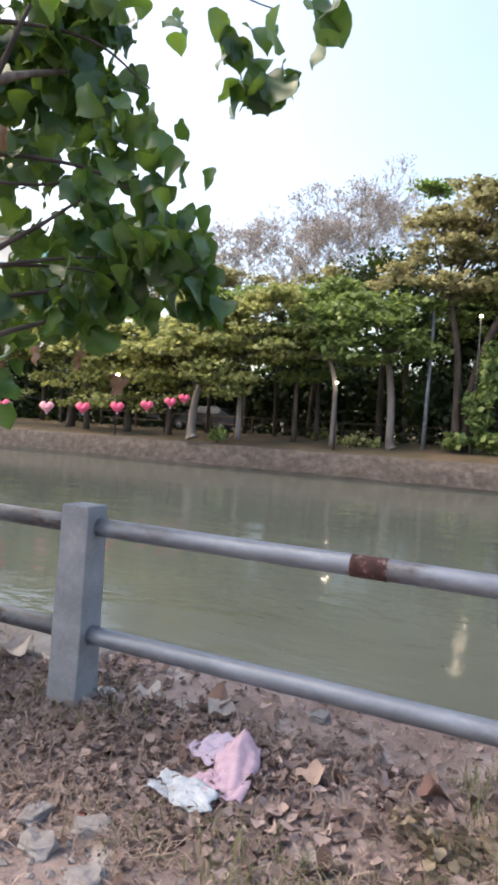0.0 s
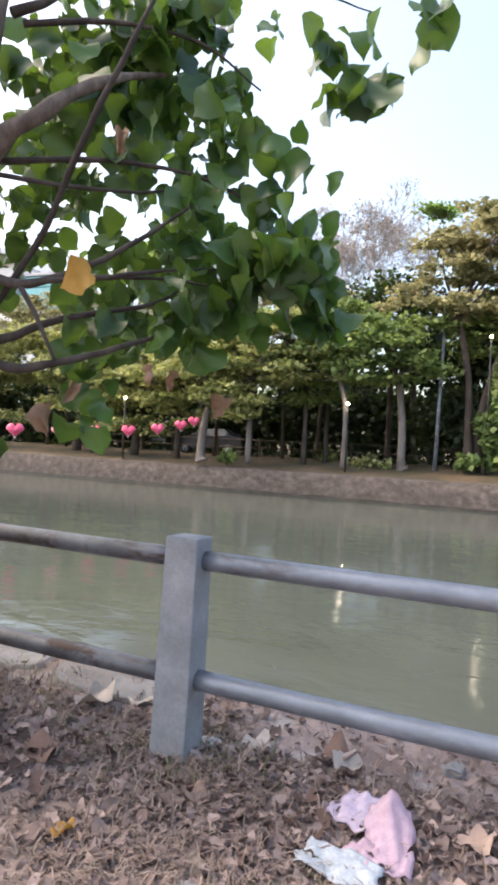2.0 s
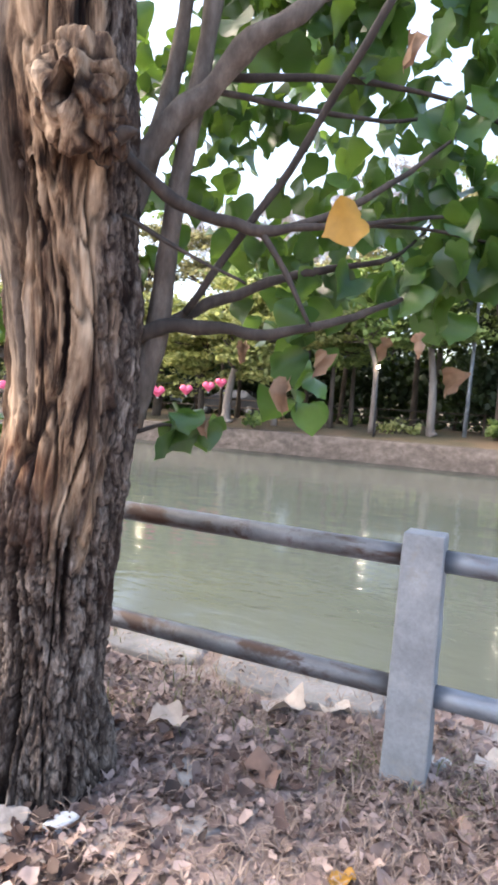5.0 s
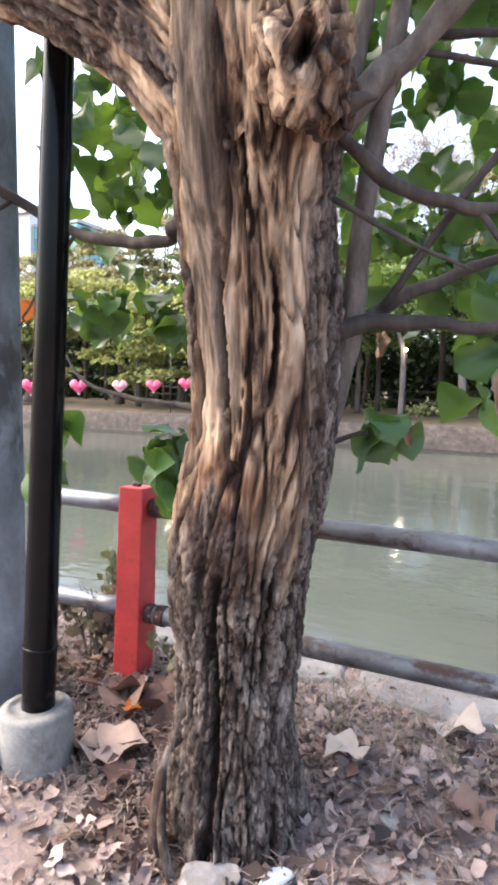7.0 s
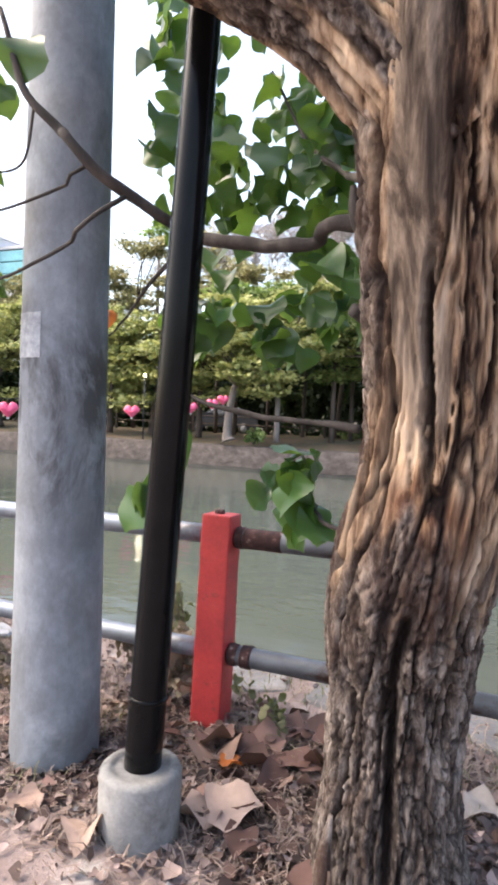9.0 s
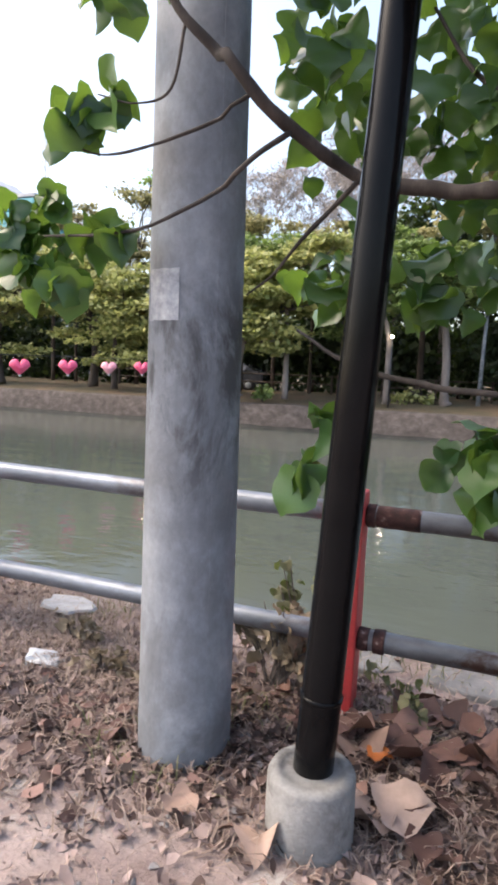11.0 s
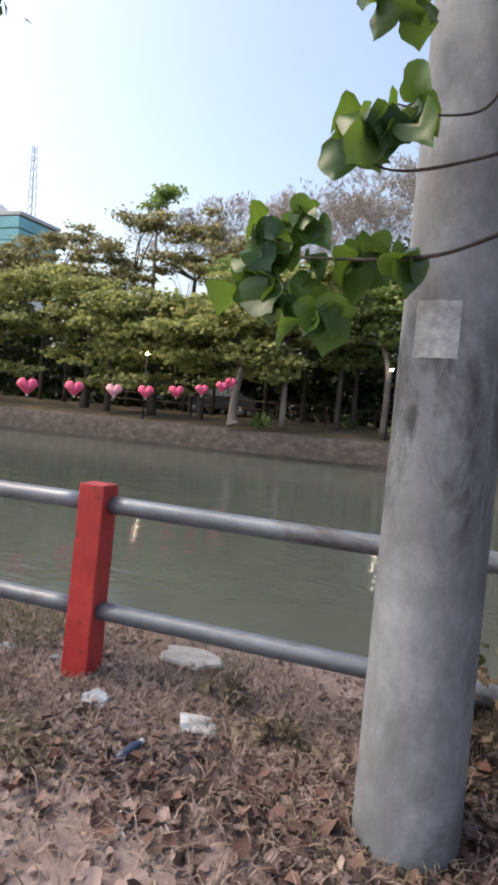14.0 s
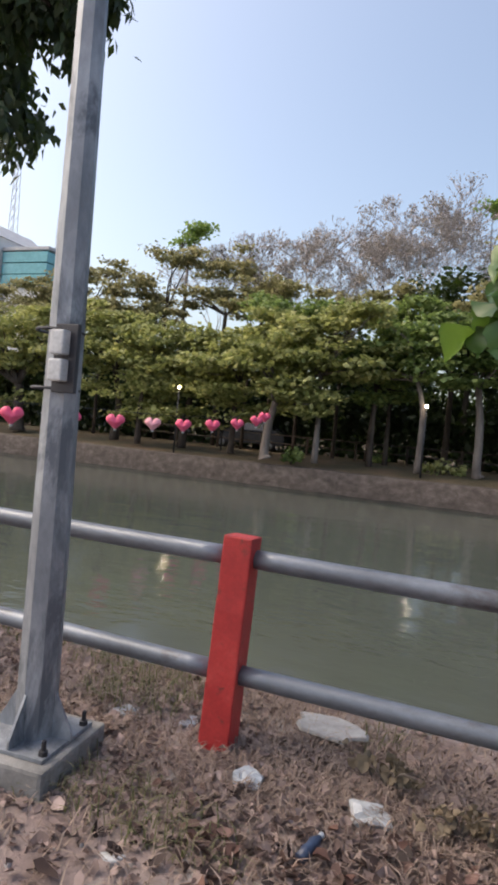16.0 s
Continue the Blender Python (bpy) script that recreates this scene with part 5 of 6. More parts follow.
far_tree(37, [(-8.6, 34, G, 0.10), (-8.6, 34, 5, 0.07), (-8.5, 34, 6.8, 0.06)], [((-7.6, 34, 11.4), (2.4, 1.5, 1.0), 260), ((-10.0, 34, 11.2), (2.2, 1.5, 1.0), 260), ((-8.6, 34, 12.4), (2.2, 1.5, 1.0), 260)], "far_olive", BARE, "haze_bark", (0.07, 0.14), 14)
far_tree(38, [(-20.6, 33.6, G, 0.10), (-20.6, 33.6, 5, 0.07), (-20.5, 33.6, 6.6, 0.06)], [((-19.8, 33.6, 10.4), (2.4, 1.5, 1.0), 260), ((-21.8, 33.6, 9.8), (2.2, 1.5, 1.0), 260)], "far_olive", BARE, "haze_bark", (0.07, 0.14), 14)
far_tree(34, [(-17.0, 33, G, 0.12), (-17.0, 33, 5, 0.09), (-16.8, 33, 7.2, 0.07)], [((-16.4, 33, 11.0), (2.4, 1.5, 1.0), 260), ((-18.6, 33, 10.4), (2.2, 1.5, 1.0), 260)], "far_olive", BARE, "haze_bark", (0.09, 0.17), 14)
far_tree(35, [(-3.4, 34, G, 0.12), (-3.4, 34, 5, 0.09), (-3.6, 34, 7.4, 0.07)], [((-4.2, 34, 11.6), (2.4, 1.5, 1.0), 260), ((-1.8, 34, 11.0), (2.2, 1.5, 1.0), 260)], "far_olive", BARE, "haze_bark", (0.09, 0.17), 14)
far_tree(22, [(-18.6, 30.5, G, 0.12), (-18.6, 30.5, 5, 0.10), (-18.5, 30.5, 7.4, 0.11)], [((-18.4, 30.5, 9.9), (2.4, 1.6, 0.7), 650), ((-16.6, 30.4, 8.8), (1.8, 1.4, 0.6), 480), ((-20.2, 30.4, 8.4), (2.0, 1.4, 0.6), 560)], "far_olive", OLIVE, "far_bark_shaded", (0.14, 0.28), 6)
far_tree(23, [(-22.2, 30.5, G, 0.12), (-22.2, 30.5, 5, 0.10), (-22.2, 30.5, 7.4, 0.11)], [((-21.6, 30.5, 10.4), (2.3, 1.6, 0.7), 600), ((-23.8, 30.4, 8.6), (2.4, 1.5, 0.7), 750), ((-22.4, 30, 7.2), (2.4, 1.4, 0.5), 600)], "far_olive", OLIVE, "far_bark_shaded", (0.14, 0.28), 5)
far_tree(24, [(-28, 30.5, G, 0.12), (-28, 30.5, 4.6, 0.10), (-28, 30.5, 6.6, 0.12)], [((-26.8, 30.4, 9.4), (2.8, 1.6, 0.8), 900), ((-29.6, 30.2, 8.4), (3.0, 1.8, 0.8), 1000), ((-27.6, 29.8, 7.0), (3.0, 1.6, 0.6), 800)], "far_olive", OLIVE, "far_bark_shaded", (0.14, 0.28), 4)
far_tree(25, [(-35, 31, G, 0.22), (-35, 31, 4.6, 0.16), (-35, 31, 6, 0.12)], [((-34, 30.6, 8.2), (3.2, 2, 1.0), 1000), ((-37.5, 31, 7.4), (3.6, 2, 1.1), 1000)], "far_olive", OLIVE, "far_bark_shaded", (0.16, 0.3), 3)
far_tree(30, [(-16.4, 29.2, G, 0.10), (-16.4, 29.2, 4, 0.07), (-16.3, 29.2, 6.2, 0.06)], [((-16.2, 29.2, 7.6), (2.4, 1.4, 0.7), 800), ((-14.4, 29.2, 8.4), (1.8, 1.2, 0.5), 450)], "far_olive", OLIVE, "far_bark_shaded", (0.14, 0.28), 3)
far_tree(31, [(-11.6, 29.0, G, 0.10), (-11.6, 29.0, 4, 0.07), (-11.5, 29.0, 6.0, 0.06)], [((-11.6, 29.0, 7.3), (2.2, 1.4, 0.6), 650), ((-9.8, 29.2, 8.2), (1.6, 1.2, 0.4), 320)], "far_olive", OLIVE, "far_bark_shaded", (0.14, 0.28), 3)
far_tree(32, [(-25.2, 29.0, G, 0.10), (-25.2, 29.0, 4, 0.07), (-25.1, 29.0, 6.0, 0.06)], [((-25.0, 29.0, 7.4), (2.6, 1.4, 0.7), 800), ((-22.9, 29.2, 6.6), (2.0, 1.2, 0.5), 500), ((-30, 29, 7.2), (2.6, 1.4, 0.6), 700)], "far_olive", OLIVE, "far_bark_shaded", (0.14, 0.28), 2)
far_tree(33, [(-1.2, 28.6, G, 0.08), (-1.2, 28.6, 3, 0.06)], [((-2.6, 28.4, 5.2), (2.2, 1.1, 2.3), 1500), ((0.6, 28.4, 5.4), (2.4, 1.1, 2.6), 1500), ((-2.8, 28.2, 2.6), (2.2, 1.0, 1.4), 900)], "far_dark", DARK, "far_bark_shaded", (0.22, 0.42), 0, 0.8)
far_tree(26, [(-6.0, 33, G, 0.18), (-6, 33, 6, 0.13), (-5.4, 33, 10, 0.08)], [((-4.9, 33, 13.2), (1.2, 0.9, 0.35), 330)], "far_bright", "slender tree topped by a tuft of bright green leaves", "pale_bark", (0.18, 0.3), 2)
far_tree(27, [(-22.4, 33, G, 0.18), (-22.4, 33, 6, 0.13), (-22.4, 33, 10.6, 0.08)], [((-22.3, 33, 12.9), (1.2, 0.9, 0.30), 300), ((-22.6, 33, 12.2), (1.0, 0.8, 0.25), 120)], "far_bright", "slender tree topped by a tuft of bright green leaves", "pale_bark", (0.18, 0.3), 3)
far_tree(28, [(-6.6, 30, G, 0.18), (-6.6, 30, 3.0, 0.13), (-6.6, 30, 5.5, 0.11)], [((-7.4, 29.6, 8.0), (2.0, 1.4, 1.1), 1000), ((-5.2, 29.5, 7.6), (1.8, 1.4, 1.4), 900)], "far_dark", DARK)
# back rows; their leaf colour carries the shade under the crowns
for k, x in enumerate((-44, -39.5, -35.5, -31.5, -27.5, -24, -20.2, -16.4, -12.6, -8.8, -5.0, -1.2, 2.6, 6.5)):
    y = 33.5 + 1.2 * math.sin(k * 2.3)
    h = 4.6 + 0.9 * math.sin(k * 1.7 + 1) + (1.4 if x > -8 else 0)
    far_tree(40 + k, [(x, y, G, 0.10), (x + 0.1, y, 2, 0.08), (x, y, 3, 0.06)], [((x, y - 0.4, h), (2.6, 1.6, 1.5), 1100), ((x + 1.2, y - 0.8, 2.7), (2.4, 1.2, 1.3), 900)], "far_dark", DARK, "far_bark_shaded", (0.22, 0.42), 0, 0.8)


def hedge(x0, x1, y, h, seed, n):
    rg = random.Random(seed)
    V = []
    for i in range(n):
        x = rg.uniform(x0, x1)
        z = FAR_Z + 0.25 + rg.random() ** 0.8 * h * (0.75 + 0.3 * noise.noise((x * 0.35, seed, 0)))
        V.append((Matrix.Translation((x, y + rg.gauss(0, 0.5), z)) @ Euler((rg.gauss(0.8, 0.6), rg.gauss(0, 0.6), rg.uniform(0, 6.3))).to_matrix().to_4x4() @ Matrix.Scale(rg.uniform(0.28, 0.55), 4), 0))
    leaf_mass("hedge", V, [CLUMP], M["far_dark"], None, "hedge backdrop added behind the lawn, understory shade put into its colour", "stuff", "", "hedge")


# leaf rows added as a backdrop, coloured as the shade under the trees
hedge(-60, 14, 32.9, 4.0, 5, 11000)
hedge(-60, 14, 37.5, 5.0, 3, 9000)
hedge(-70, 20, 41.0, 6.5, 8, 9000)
# low shrubs on the far lawn
for k, (x, y, r, n, mt) in enumerate(((-11.9, 23.5, 0.45, 150, "far_green"), (-6.4, 25.4, 0.7, 120, "far_lime"), (-5.9, 25.5, 0.5, 80, "far_lime"), (-9.8, 30, 0.6, 160, "far_green"), (-0.4, 25.2, 0.5, 150, "far_green"), (0.5, 25.3, 0.5, 150, "far_green"))):
    rg = random.Random(300 + k)
    s = thing("shrub", (x, y, G - 0.1), "small leafy green shrub on the far lawn", "shrub", "far shrubs")
    stems = [smooth_path([(x, y, G - 0.15, 0.012), (x + rg.uniform(-r, r) * 0.5, y, G + r * 0.5, 0.009), (x + rg.uniform(-r, r), y + rg.uniform(-r, r) * 0.5, G + r, 0.005)], 3) for _ in range(9)]
    V, F = tubes(stems, 4)
    put("stem_tuft", mesh_of("stem_tuft", V, F, M["far_bark_shaded"], True), s)
    leaf_mass("leaves", [(Matrix.Translation(p) @ leaf_turn(rg) @ Matrix.Scale(rg.uniform(0.12, 0.24), 4), 0) for p in cloud(rg, (x, y, G + r * 0.55), (r, r * 0.6, r * 0.5), n, 8, 0.3)], [CLUMP], M[mt], s)

# far fence along the back of the lawn
def far_fence(x0, x1, y):
    e = thing("fence", ((x0 + x1) / 2, y, G), "low grey post-and-rail fence under the far trees", "fence")
    x = x0
    while x <= x1 + 0.01:
        part("post", box((0.10, 0.10, 1.1), (x, y, G + 0.45), 0.01), M["far_bark_shaded"], e)
        x += 2.4
    for z in (0.55, 0.95):
        V, F = tube([(x0, y, G + z, 0.03), (x1, y, G + z, 0.03)], 8)
        put("rail", mesh_of("rail", V, F, M["far_bark_shaded"], True), e)


far_fence(-22.6, 1.4, 29.4)
# slim pale lamp posts among the far trees, and glowing bulbs
M["bulb"], nt, b = nodes_of("bulb")
b.inputs["Base Color"].default_value = (0.9, 0.85, 0.75, 1)
b.inputs["Emission Color"].default_value, b.inputs["Emission Strength"].default_value = (1.0, 0.86, 0.66, 1), 30.0


def garden_lamp(x, y, z):
    e = thing("garden_lamp", (x, y, G), "slim garden lamp with a small lit white globe", "lamp", "garden lamps")
    V, F = tube([(x, y, G - 0.2, 0.035), (x, y, z - 0.1, 0.03)], 8)
    put("post", mesh_of("post", V, F, M["dark_metal"], True), e)
    bm = bmesh.new()
    bmesh.ops.create_uvsphere(bm, u_segments=14, v_segments=10, radius=0.05, matrix=Matrix.Translation((x, y, z)))
    part("globe", bm, M["bulb"], e, "lit white globe", True)


for p in ((-17.1, 23.4, 2.92), (-7.0, 24.1, 2.88), (-15.9, 25.6, 4.6), (-1.9, 25.3, 5.6)):
    garden_lamp(*p)
e = thing("lamp_post", (-3.85, 26, G), "tall slim pale grey lamp post in the shade", "lamp post")
V, F = tube([(-3.85, 26, G - 0.2, 0.09), (-3.8, 26, 2.5, 0.075), (-3.7, 26, 6.8, 0.06)], 10)
put("post", mesh_of("post", V, F, M["galvanised"], True), e)

# ---- heart lanterns on a cable across the canal ----
cable_pts = [(-14.1, 2.55, 1.75), (-13.85, 8.0, 1.50), (-13.3, 13.13, 1.55), (-13.15, 14.7, 1.56), (-12.97, 16.13, 1.60), (-12.72, 17.6, 1.68), (-12.5, 19.05, 1.80), (-12.3, 20.3, 1.98), (-12.72, 22.86, 2.35)]
cab = thing("cable", cable_pts[0], "thin dark cable strung across the canal to a trunk", "cable")
V, F = tube([(*p, 0.006) for p in smooth_path(cable_pts, 5)], 5)
put("wire", mesh_of("wire", V, F, M["dark_metal"], True), cab)
V, F = tube([(-14.1, 2.55, -0.3, 0.04), (-14.1, 2.55, 1.8, 0.04)], 10)
put("stake", mesh_of("stake", V, F, M["galvanised"], True), cab)


def heart(x, y, top, size, pale, turn):
    e = thing("heart_lantern", (x, y, top), "glossy %s heart-shaped lantern hanging from the cable" % ("pale pink" if pale else "hot pink"), "lantern", "heart lanterns")
    bm = bmesh.new()
    bmesh.ops.create_uvsphere(bm, u_segments=28, v_segments=18, radius=1)
    for v in bm.verts:
        px, py, pz = v.co
        lobe = abs(px)
        nz = pz * 0.85 + 0.55 * math.sqrt(lobe) * (0.6 + 0.4 * pz) - (0.28 if pz > 0.3 and lobe < 0.25 else 0) * (1 - lobe / 0.25)
        wide = px * (1.0 if pz > 0 else max(0.06, 1 + 0.75 * pz))
        v.co = Vector((wide * size * 0.62, py * size * 0.34 * (1 if pz > 0 else max(0.15, 1 + 0.6 * pz)), nz * size * 0.52))
    cz = top - 0.10 - size * 0.55
    bmesh.ops.transform(bm, matrix=pose(x, y, cz, 0, 0, turn), verts=bm.verts)
    part("body", bm, M["heart_pale"] if pale else M["heart_pink"], e, smooth=True)
    V, F = tube([(x, y, top, 0.004), (x, y, cz + size * 0.35, 0.004)], 5)
    put("cord", mesh_of("cord", V, F, M["dark_metal"], True), e)
    V, F = lathe([(0.01, 0), (0.035, 0.015), (0.03, 0.06), (0.01, 0.07)], 10)
    put("tip", mesh_of("tip", moved(V, Matrix.Translation((x, y, cz - size * 0.50))), F, M["white_plastic"], True), e, "white tip")


curve = smooth_path(cable_pts, 20)
for y, pale in ((10.1, False), (11.6, False), (13.13, False), (14.70, True), (16.13, False), (17.60, False), (19.05, False), (20.3, False), (21.6, False)):
    i = int(np.argmin(abs(curve[:, 1] - y)))
    heart(*curve[i], 0.36 if pale else 0.38, pale, 35 + 12 * math.sin(y * 5))

# ---- parked cars glimpsed behind the trees ----
def car(x, y, material, label):
    e = thing("car", (x, y, G), label, "car", "parked cars")
    prof = [(-2.1, 0.35), (-2.15, 0.75), (-1.95, 0.95), (-1.1, 1.02), (-0.5, 1.45), (0.9, 1.48), (1.65, 1.05), (2.1, 0.95), (2.15, 0.4)]
    bm = bmesh.new()
    ring = [[bm.verts.new((x + px, y + s * (0.85 if pz < 1.1 else 0.68), G + pz)) for px, pz in prof] for s in (-1, 1)]
    bm.faces.new(ring[0])
    bm.faces.new(list(reversed(ring[1])))
    for i in range(len(prof)):
        j = (i + 1) % len(prof)
        bm.faces.new((ring[0][j], ring[0][i], ring[1][i], ring[1][j]))
    bmesh.ops.bevel(bm, geom=bm.edges[:], offset=0.05, segments=2, affect="EDGES")
    part("body", bm, material, e)
    part("side_window", box((1.7, 0.02, 0.32), (x + 0.3, y - 0.765, G + 1.22), 0.008, turn=pose(0, 0, 0, -22)), M["car_dark"], e, "dark glass")
    for dx in (-1.35, 1.35):
        V, F = tube([(x + dx, y - 0.90, G + 0.32, 0.30), (x + dx, y - 0.87, G + 0.32, 0.32), (x + dx, y - 0.70, G + 0.32, 0.32)], 20)
        w = put("wheel", mesh_of("wheel", V, F, M["dark_metal"], True), e)
        V, F = tube([(x + dx, y - 0.915, G + 0.32, 0.17), (x + dx, y - 0.89, G + 0.32, 0.19)], 14)
        put("rim", mesh_of("rim", V, F, M["galvanised"], True), w)


car(-16.8, 31.6, M["car_dark"], "dark saloon car parked behind the far fence")
car(-24.5, 34.4, M["car_white"], "white saloon car parked behind the far fence")
car(-30.5, 34.4, M["car_white"], "white saloon car parked behind the far fence")

# ---- distant buildings ----
def hall():
    e = thing("office_building", (-118, 112, 0), "white gabled building with a band of teal glass beyond the trees", "building")
    part("wall", box((13, 16, 40), (-119.0, 118, 20), 0.1), M["plaster"], e)
    bm = bmesh.new()
    vs = [bm.verts.new(v) for v in ((-127, 109, 40), (-112, 109, 40), (-118.6, 109, 44.6), (-127, 127, 40), (-112, 127, 40), (-118.6, 127, 44.6))]
    for f in ((0, 1, 2), (5, 4, 3), (1, 4, 5, 2), (0, 2, 5, 3), (0, 3, 4, 1)):
        bm.faces.new([vs[i] for i in f])
    part("roof", bm, M["roof_grey"], e, "pale grey gable roof")
    part("wing_roof", box((13.2, 14, 0.8), (-105.8, 118, 37.4), 0.1), M["roof_grey"], e)
    part("wing", box((12.2, 12, 30), (-105.8, 118, 15), 0.1), M["plaster"], e)
    for k, z in enumerate((29.5, 32.0, 34.6)):
        part("glass_band", box((12.6, 13, 2.35), (-105.8, 117.5, z + 0.9), 0.05), M["teal_glass"], e, "teal glazing")
    for z in (24, 29, 34):
        part("window", box((7, 0.3, 1.2), (-119.5, 109.95, z), 0.05), M["teal_glass"], e, "ribbon window")


hall()


def lattice_mast(x, y, h, w):
    e = thing("mast", (x, y, 0), "pale steel lattice mast far behind the trees", "mast", "masts")
    paths = []
    for sx, sy in ((-1, -1), (1, -1), (1, 1), (-1, 1)):
        paths.append(np.array([(x + sx * w, y + sy * w, 0, 0.16), (x + sx * w * 0.25, y + sy * w * 0.25, h, 0.10)]))
    n = 26
    for k in range(n):
        a, c = k / n, (k + 1) / n
        wa, wc = w * (1 - 0.75 * a), w * (1 - 0.75 * c)
        for (p, q), (r, s) in (((-1, -1), (1, -1)), ((1, -1), (-1, -1)), ((-1, -1), (-1, 1)), ((1, -1), (1, 1))):
            paths.append(np.array([(x + p * wa, y + q * wa, h * a, 0.07), (x + r * wc, y + s * wc, h * c, 0.07)]))
    V, F = tubes(paths, 4)
    put("frame", mesh_of("frame", V, F, M["tower_paint"]), e)


lattice_mast(-107.2, 124, 57, 1.5)
lattice_mast(-124, 126, 70, 1.6)

# ---- things on the bank ----
def on_ground(x, y, lift=0.0):
    return Vector((x, y, ground_z(x, y) + lift))


def slab(name, x, y, sx, sy, h, material, label, category, seed, turn=0.0, tilt=(0, 0), lift=0.0, group=""):
    """A broken, uneven flat piece."""
    rg = random.Random(seed)
    bm = bmesh.new()
    if h >= 0.04 and name not in ("concrete_slab", "flat_stone"):
        # a lump: faceted and uneven
        bmesh.ops.create_icosphere(bm, subdivisions=3, radius=1)
        for v in bm.verts:
            q = v.co.copy()
            k = 1 + 0.35 * noise.noise(q * 1.3 + Vector((seed, 0, 0))) + 0.14 * noise.noise(q * 3.5 + Vector((0, seed, 0)))
            cut = max(-0.62, min(0.62, q.z))
            v.co = Vector((max(-0.8, min(0.8, q.x)) * k * sx / 1.7, max(-0.75, min(0.75, q.y)) * k * sy / 1.7, (cut + 0.6) * k * h * 0.7))
        bmesh.ops.transform(bm, matrix=pose(0, 0, 0, tilt[0], tilt[1], turn), verts=bm.verts)
        me = bpy.data.meshes.new(name)
        bm.to_mesh(me)
        bm.free()
        me.materials.append(material)
        put(name, me, None, label, at=on_ground(x, y, lift - h * 0.12), category=category, group=group)
        return
    n = 12
    ring = []
    for k in range(n):
        a = 2 * math.pi * k / n
        r = rg.uniform(0.66, 1.08)
        if name == "concrete_slab":
            r = rg.uniform(0.9, 1.05) / max(abs(math.cos(a)), abs(math.sin(a)))
        ring.append(bm.verts.new((r * math.cos(a) * sx / 2, r * math.sin(a) * sy / 2, 0)))
    f = bm.faces.new(ring)
    ex = bmesh.ops.extrude_face_region(bm, geom=[f])
    for v in ex["geom"]:
        if isinstance(v, bmesh.types.BMVert):
            v.co.z += h * rg.uniform(0.8, 1.1)
            v.co.x *= 0.93
            v.co.y *= 0.93
    bmesh.ops.recalc_face_normals(bm, faces=bm.faces)
    bmesh.ops.bevel(bm, geom=bm.edges[:], offset=min(h * 0.2, 0.006), segments=1, affect="EDGES")
    p = on_ground(x, y, lift - h * 0.15)
    bmesh.ops.transform(bm, matrix=pose(0, 0, 0, tilt[0], tilt[1], turn), verts=bm.verts)
    me = bpy.data.meshes.new(name)
    bm.to_mesh(me)
    bm.free()
    me.materials.append(material)
    put(name, me, None, label, at=p, category=category, group=group)


slab("concrete_slab", -2.20, 2.92, 0.92, 0.50, 0.030, M["pale_concrete"], "broken pale concrete slab at the edge of the bank", "slab", 3, -4, lift=0.0)
slab("concrete_slab", -2.98, 2.90, 0.60, 0.46, 0.026, M["pale_concrete"], "cracked pale concrete slab at the edge of the bank", "slab", 31, 3)
slab("concrete_slab", -3.72, 2.88, 0.72, 0.34, 0.022, M["pale_concrete"], "broken pale concrete slab at the edge of the bank", "slab", 4, 6, lift=0.0)
slab("flat_stone", -5.14, 2.74, 0.40, 0.22, 0.018, M["pale_stone"], "flat pale stone beside the railing", "flat stone", 5, -8, lift=0.035)
slab("rubble_stone", -4.86, 2.21, 0.15, 0.11, 0.05, M["white_plastic"], "angular white piece of plaster in dry grass", "rubble", 6, 20, (8, 12))
slab("paper_scrap", -4.85, 1.65, 0.07, 0.15, 0.012, M["white_plastic"], "crumpled strip of white paper", "litter", 7, 30)
slab("paper_scrap", -5.55, 1.64, 0.09, 0.06, 0.012, M["white_plastic"], "small white scrap on the dirt", "litter", 8, 10)
slab("paper_scrap", -6.02, 2.45, 0.16, 0.12, 0.02, M["blue_plastic"], "crumpled whitish plastic scrap", "litter", 9, 40)
slab("paper_scrap", -5.72, 2.52, 0.14, 0.10, 0.015, M["blue_plastic"], "whitish plastic scrap behind the post", "litter", 10, 70)
slab("plastic_cup", -5.32, 2.21, 0.11, 0.09, 0.05, M["blue_plastic"], "crushed clear bluish plastic cup", "litter", 11, 0, (10, 0))
slab("rubble_stone", -1.08, 1.65, 0.13, 0.09, 0.05, M["pebble"], "grey lump of rubble on the path", "rubble", 12, 0, (5, 5))
slab("rubble_stone", -0.86, 1.60, 0.12, 0.10, 0.05, M["pebble"], "grey lump of rubble on the path", "rubble", 13, 50, (5, -5))
slab("rubble_stone", -1.18, 1.74, 0.10, 0.08, 0.05, M["pebble"], "grey lump of rubble on the path", "rubble", 14, 90)
slab("rubble_stone", -0.98, 1.78, 0.12, 0.08, 0.05, M["pebble"], "grey lump of rubble on the path", "rubble", 15, 20)
slab("brick_chip", -1.04, 1.80, 0.05, 0.04, 0.03, M["red_paint"], "small chip of red brick", "rubble", 16)
slab("paper_scrap", -1.50, 2.52, 0.12, 0.08, 0.02, M["white_plastic"], "white scrap beside the grey post", "litter", 17)
slab("rubble_stone", -0.55, 2.78, 0.09, 0.08, 0.04, M["pale_concrete"], "pale pebble near the water", "stone", 18)
slab("rubble_stone", -2.66, 1.52, 0.16, 0.12, 0.05, M["pebble"], "pale grey rubble at the foot of the tree", "rubble", 19, 30, (6, 4))
slab("rubble_stone", -2.50, 1.62, 0.12, 0.08, 0.03, M["blue_plastic"], "crumpled whitish wrapper at the foot of the tree", "litter", 20, 60)
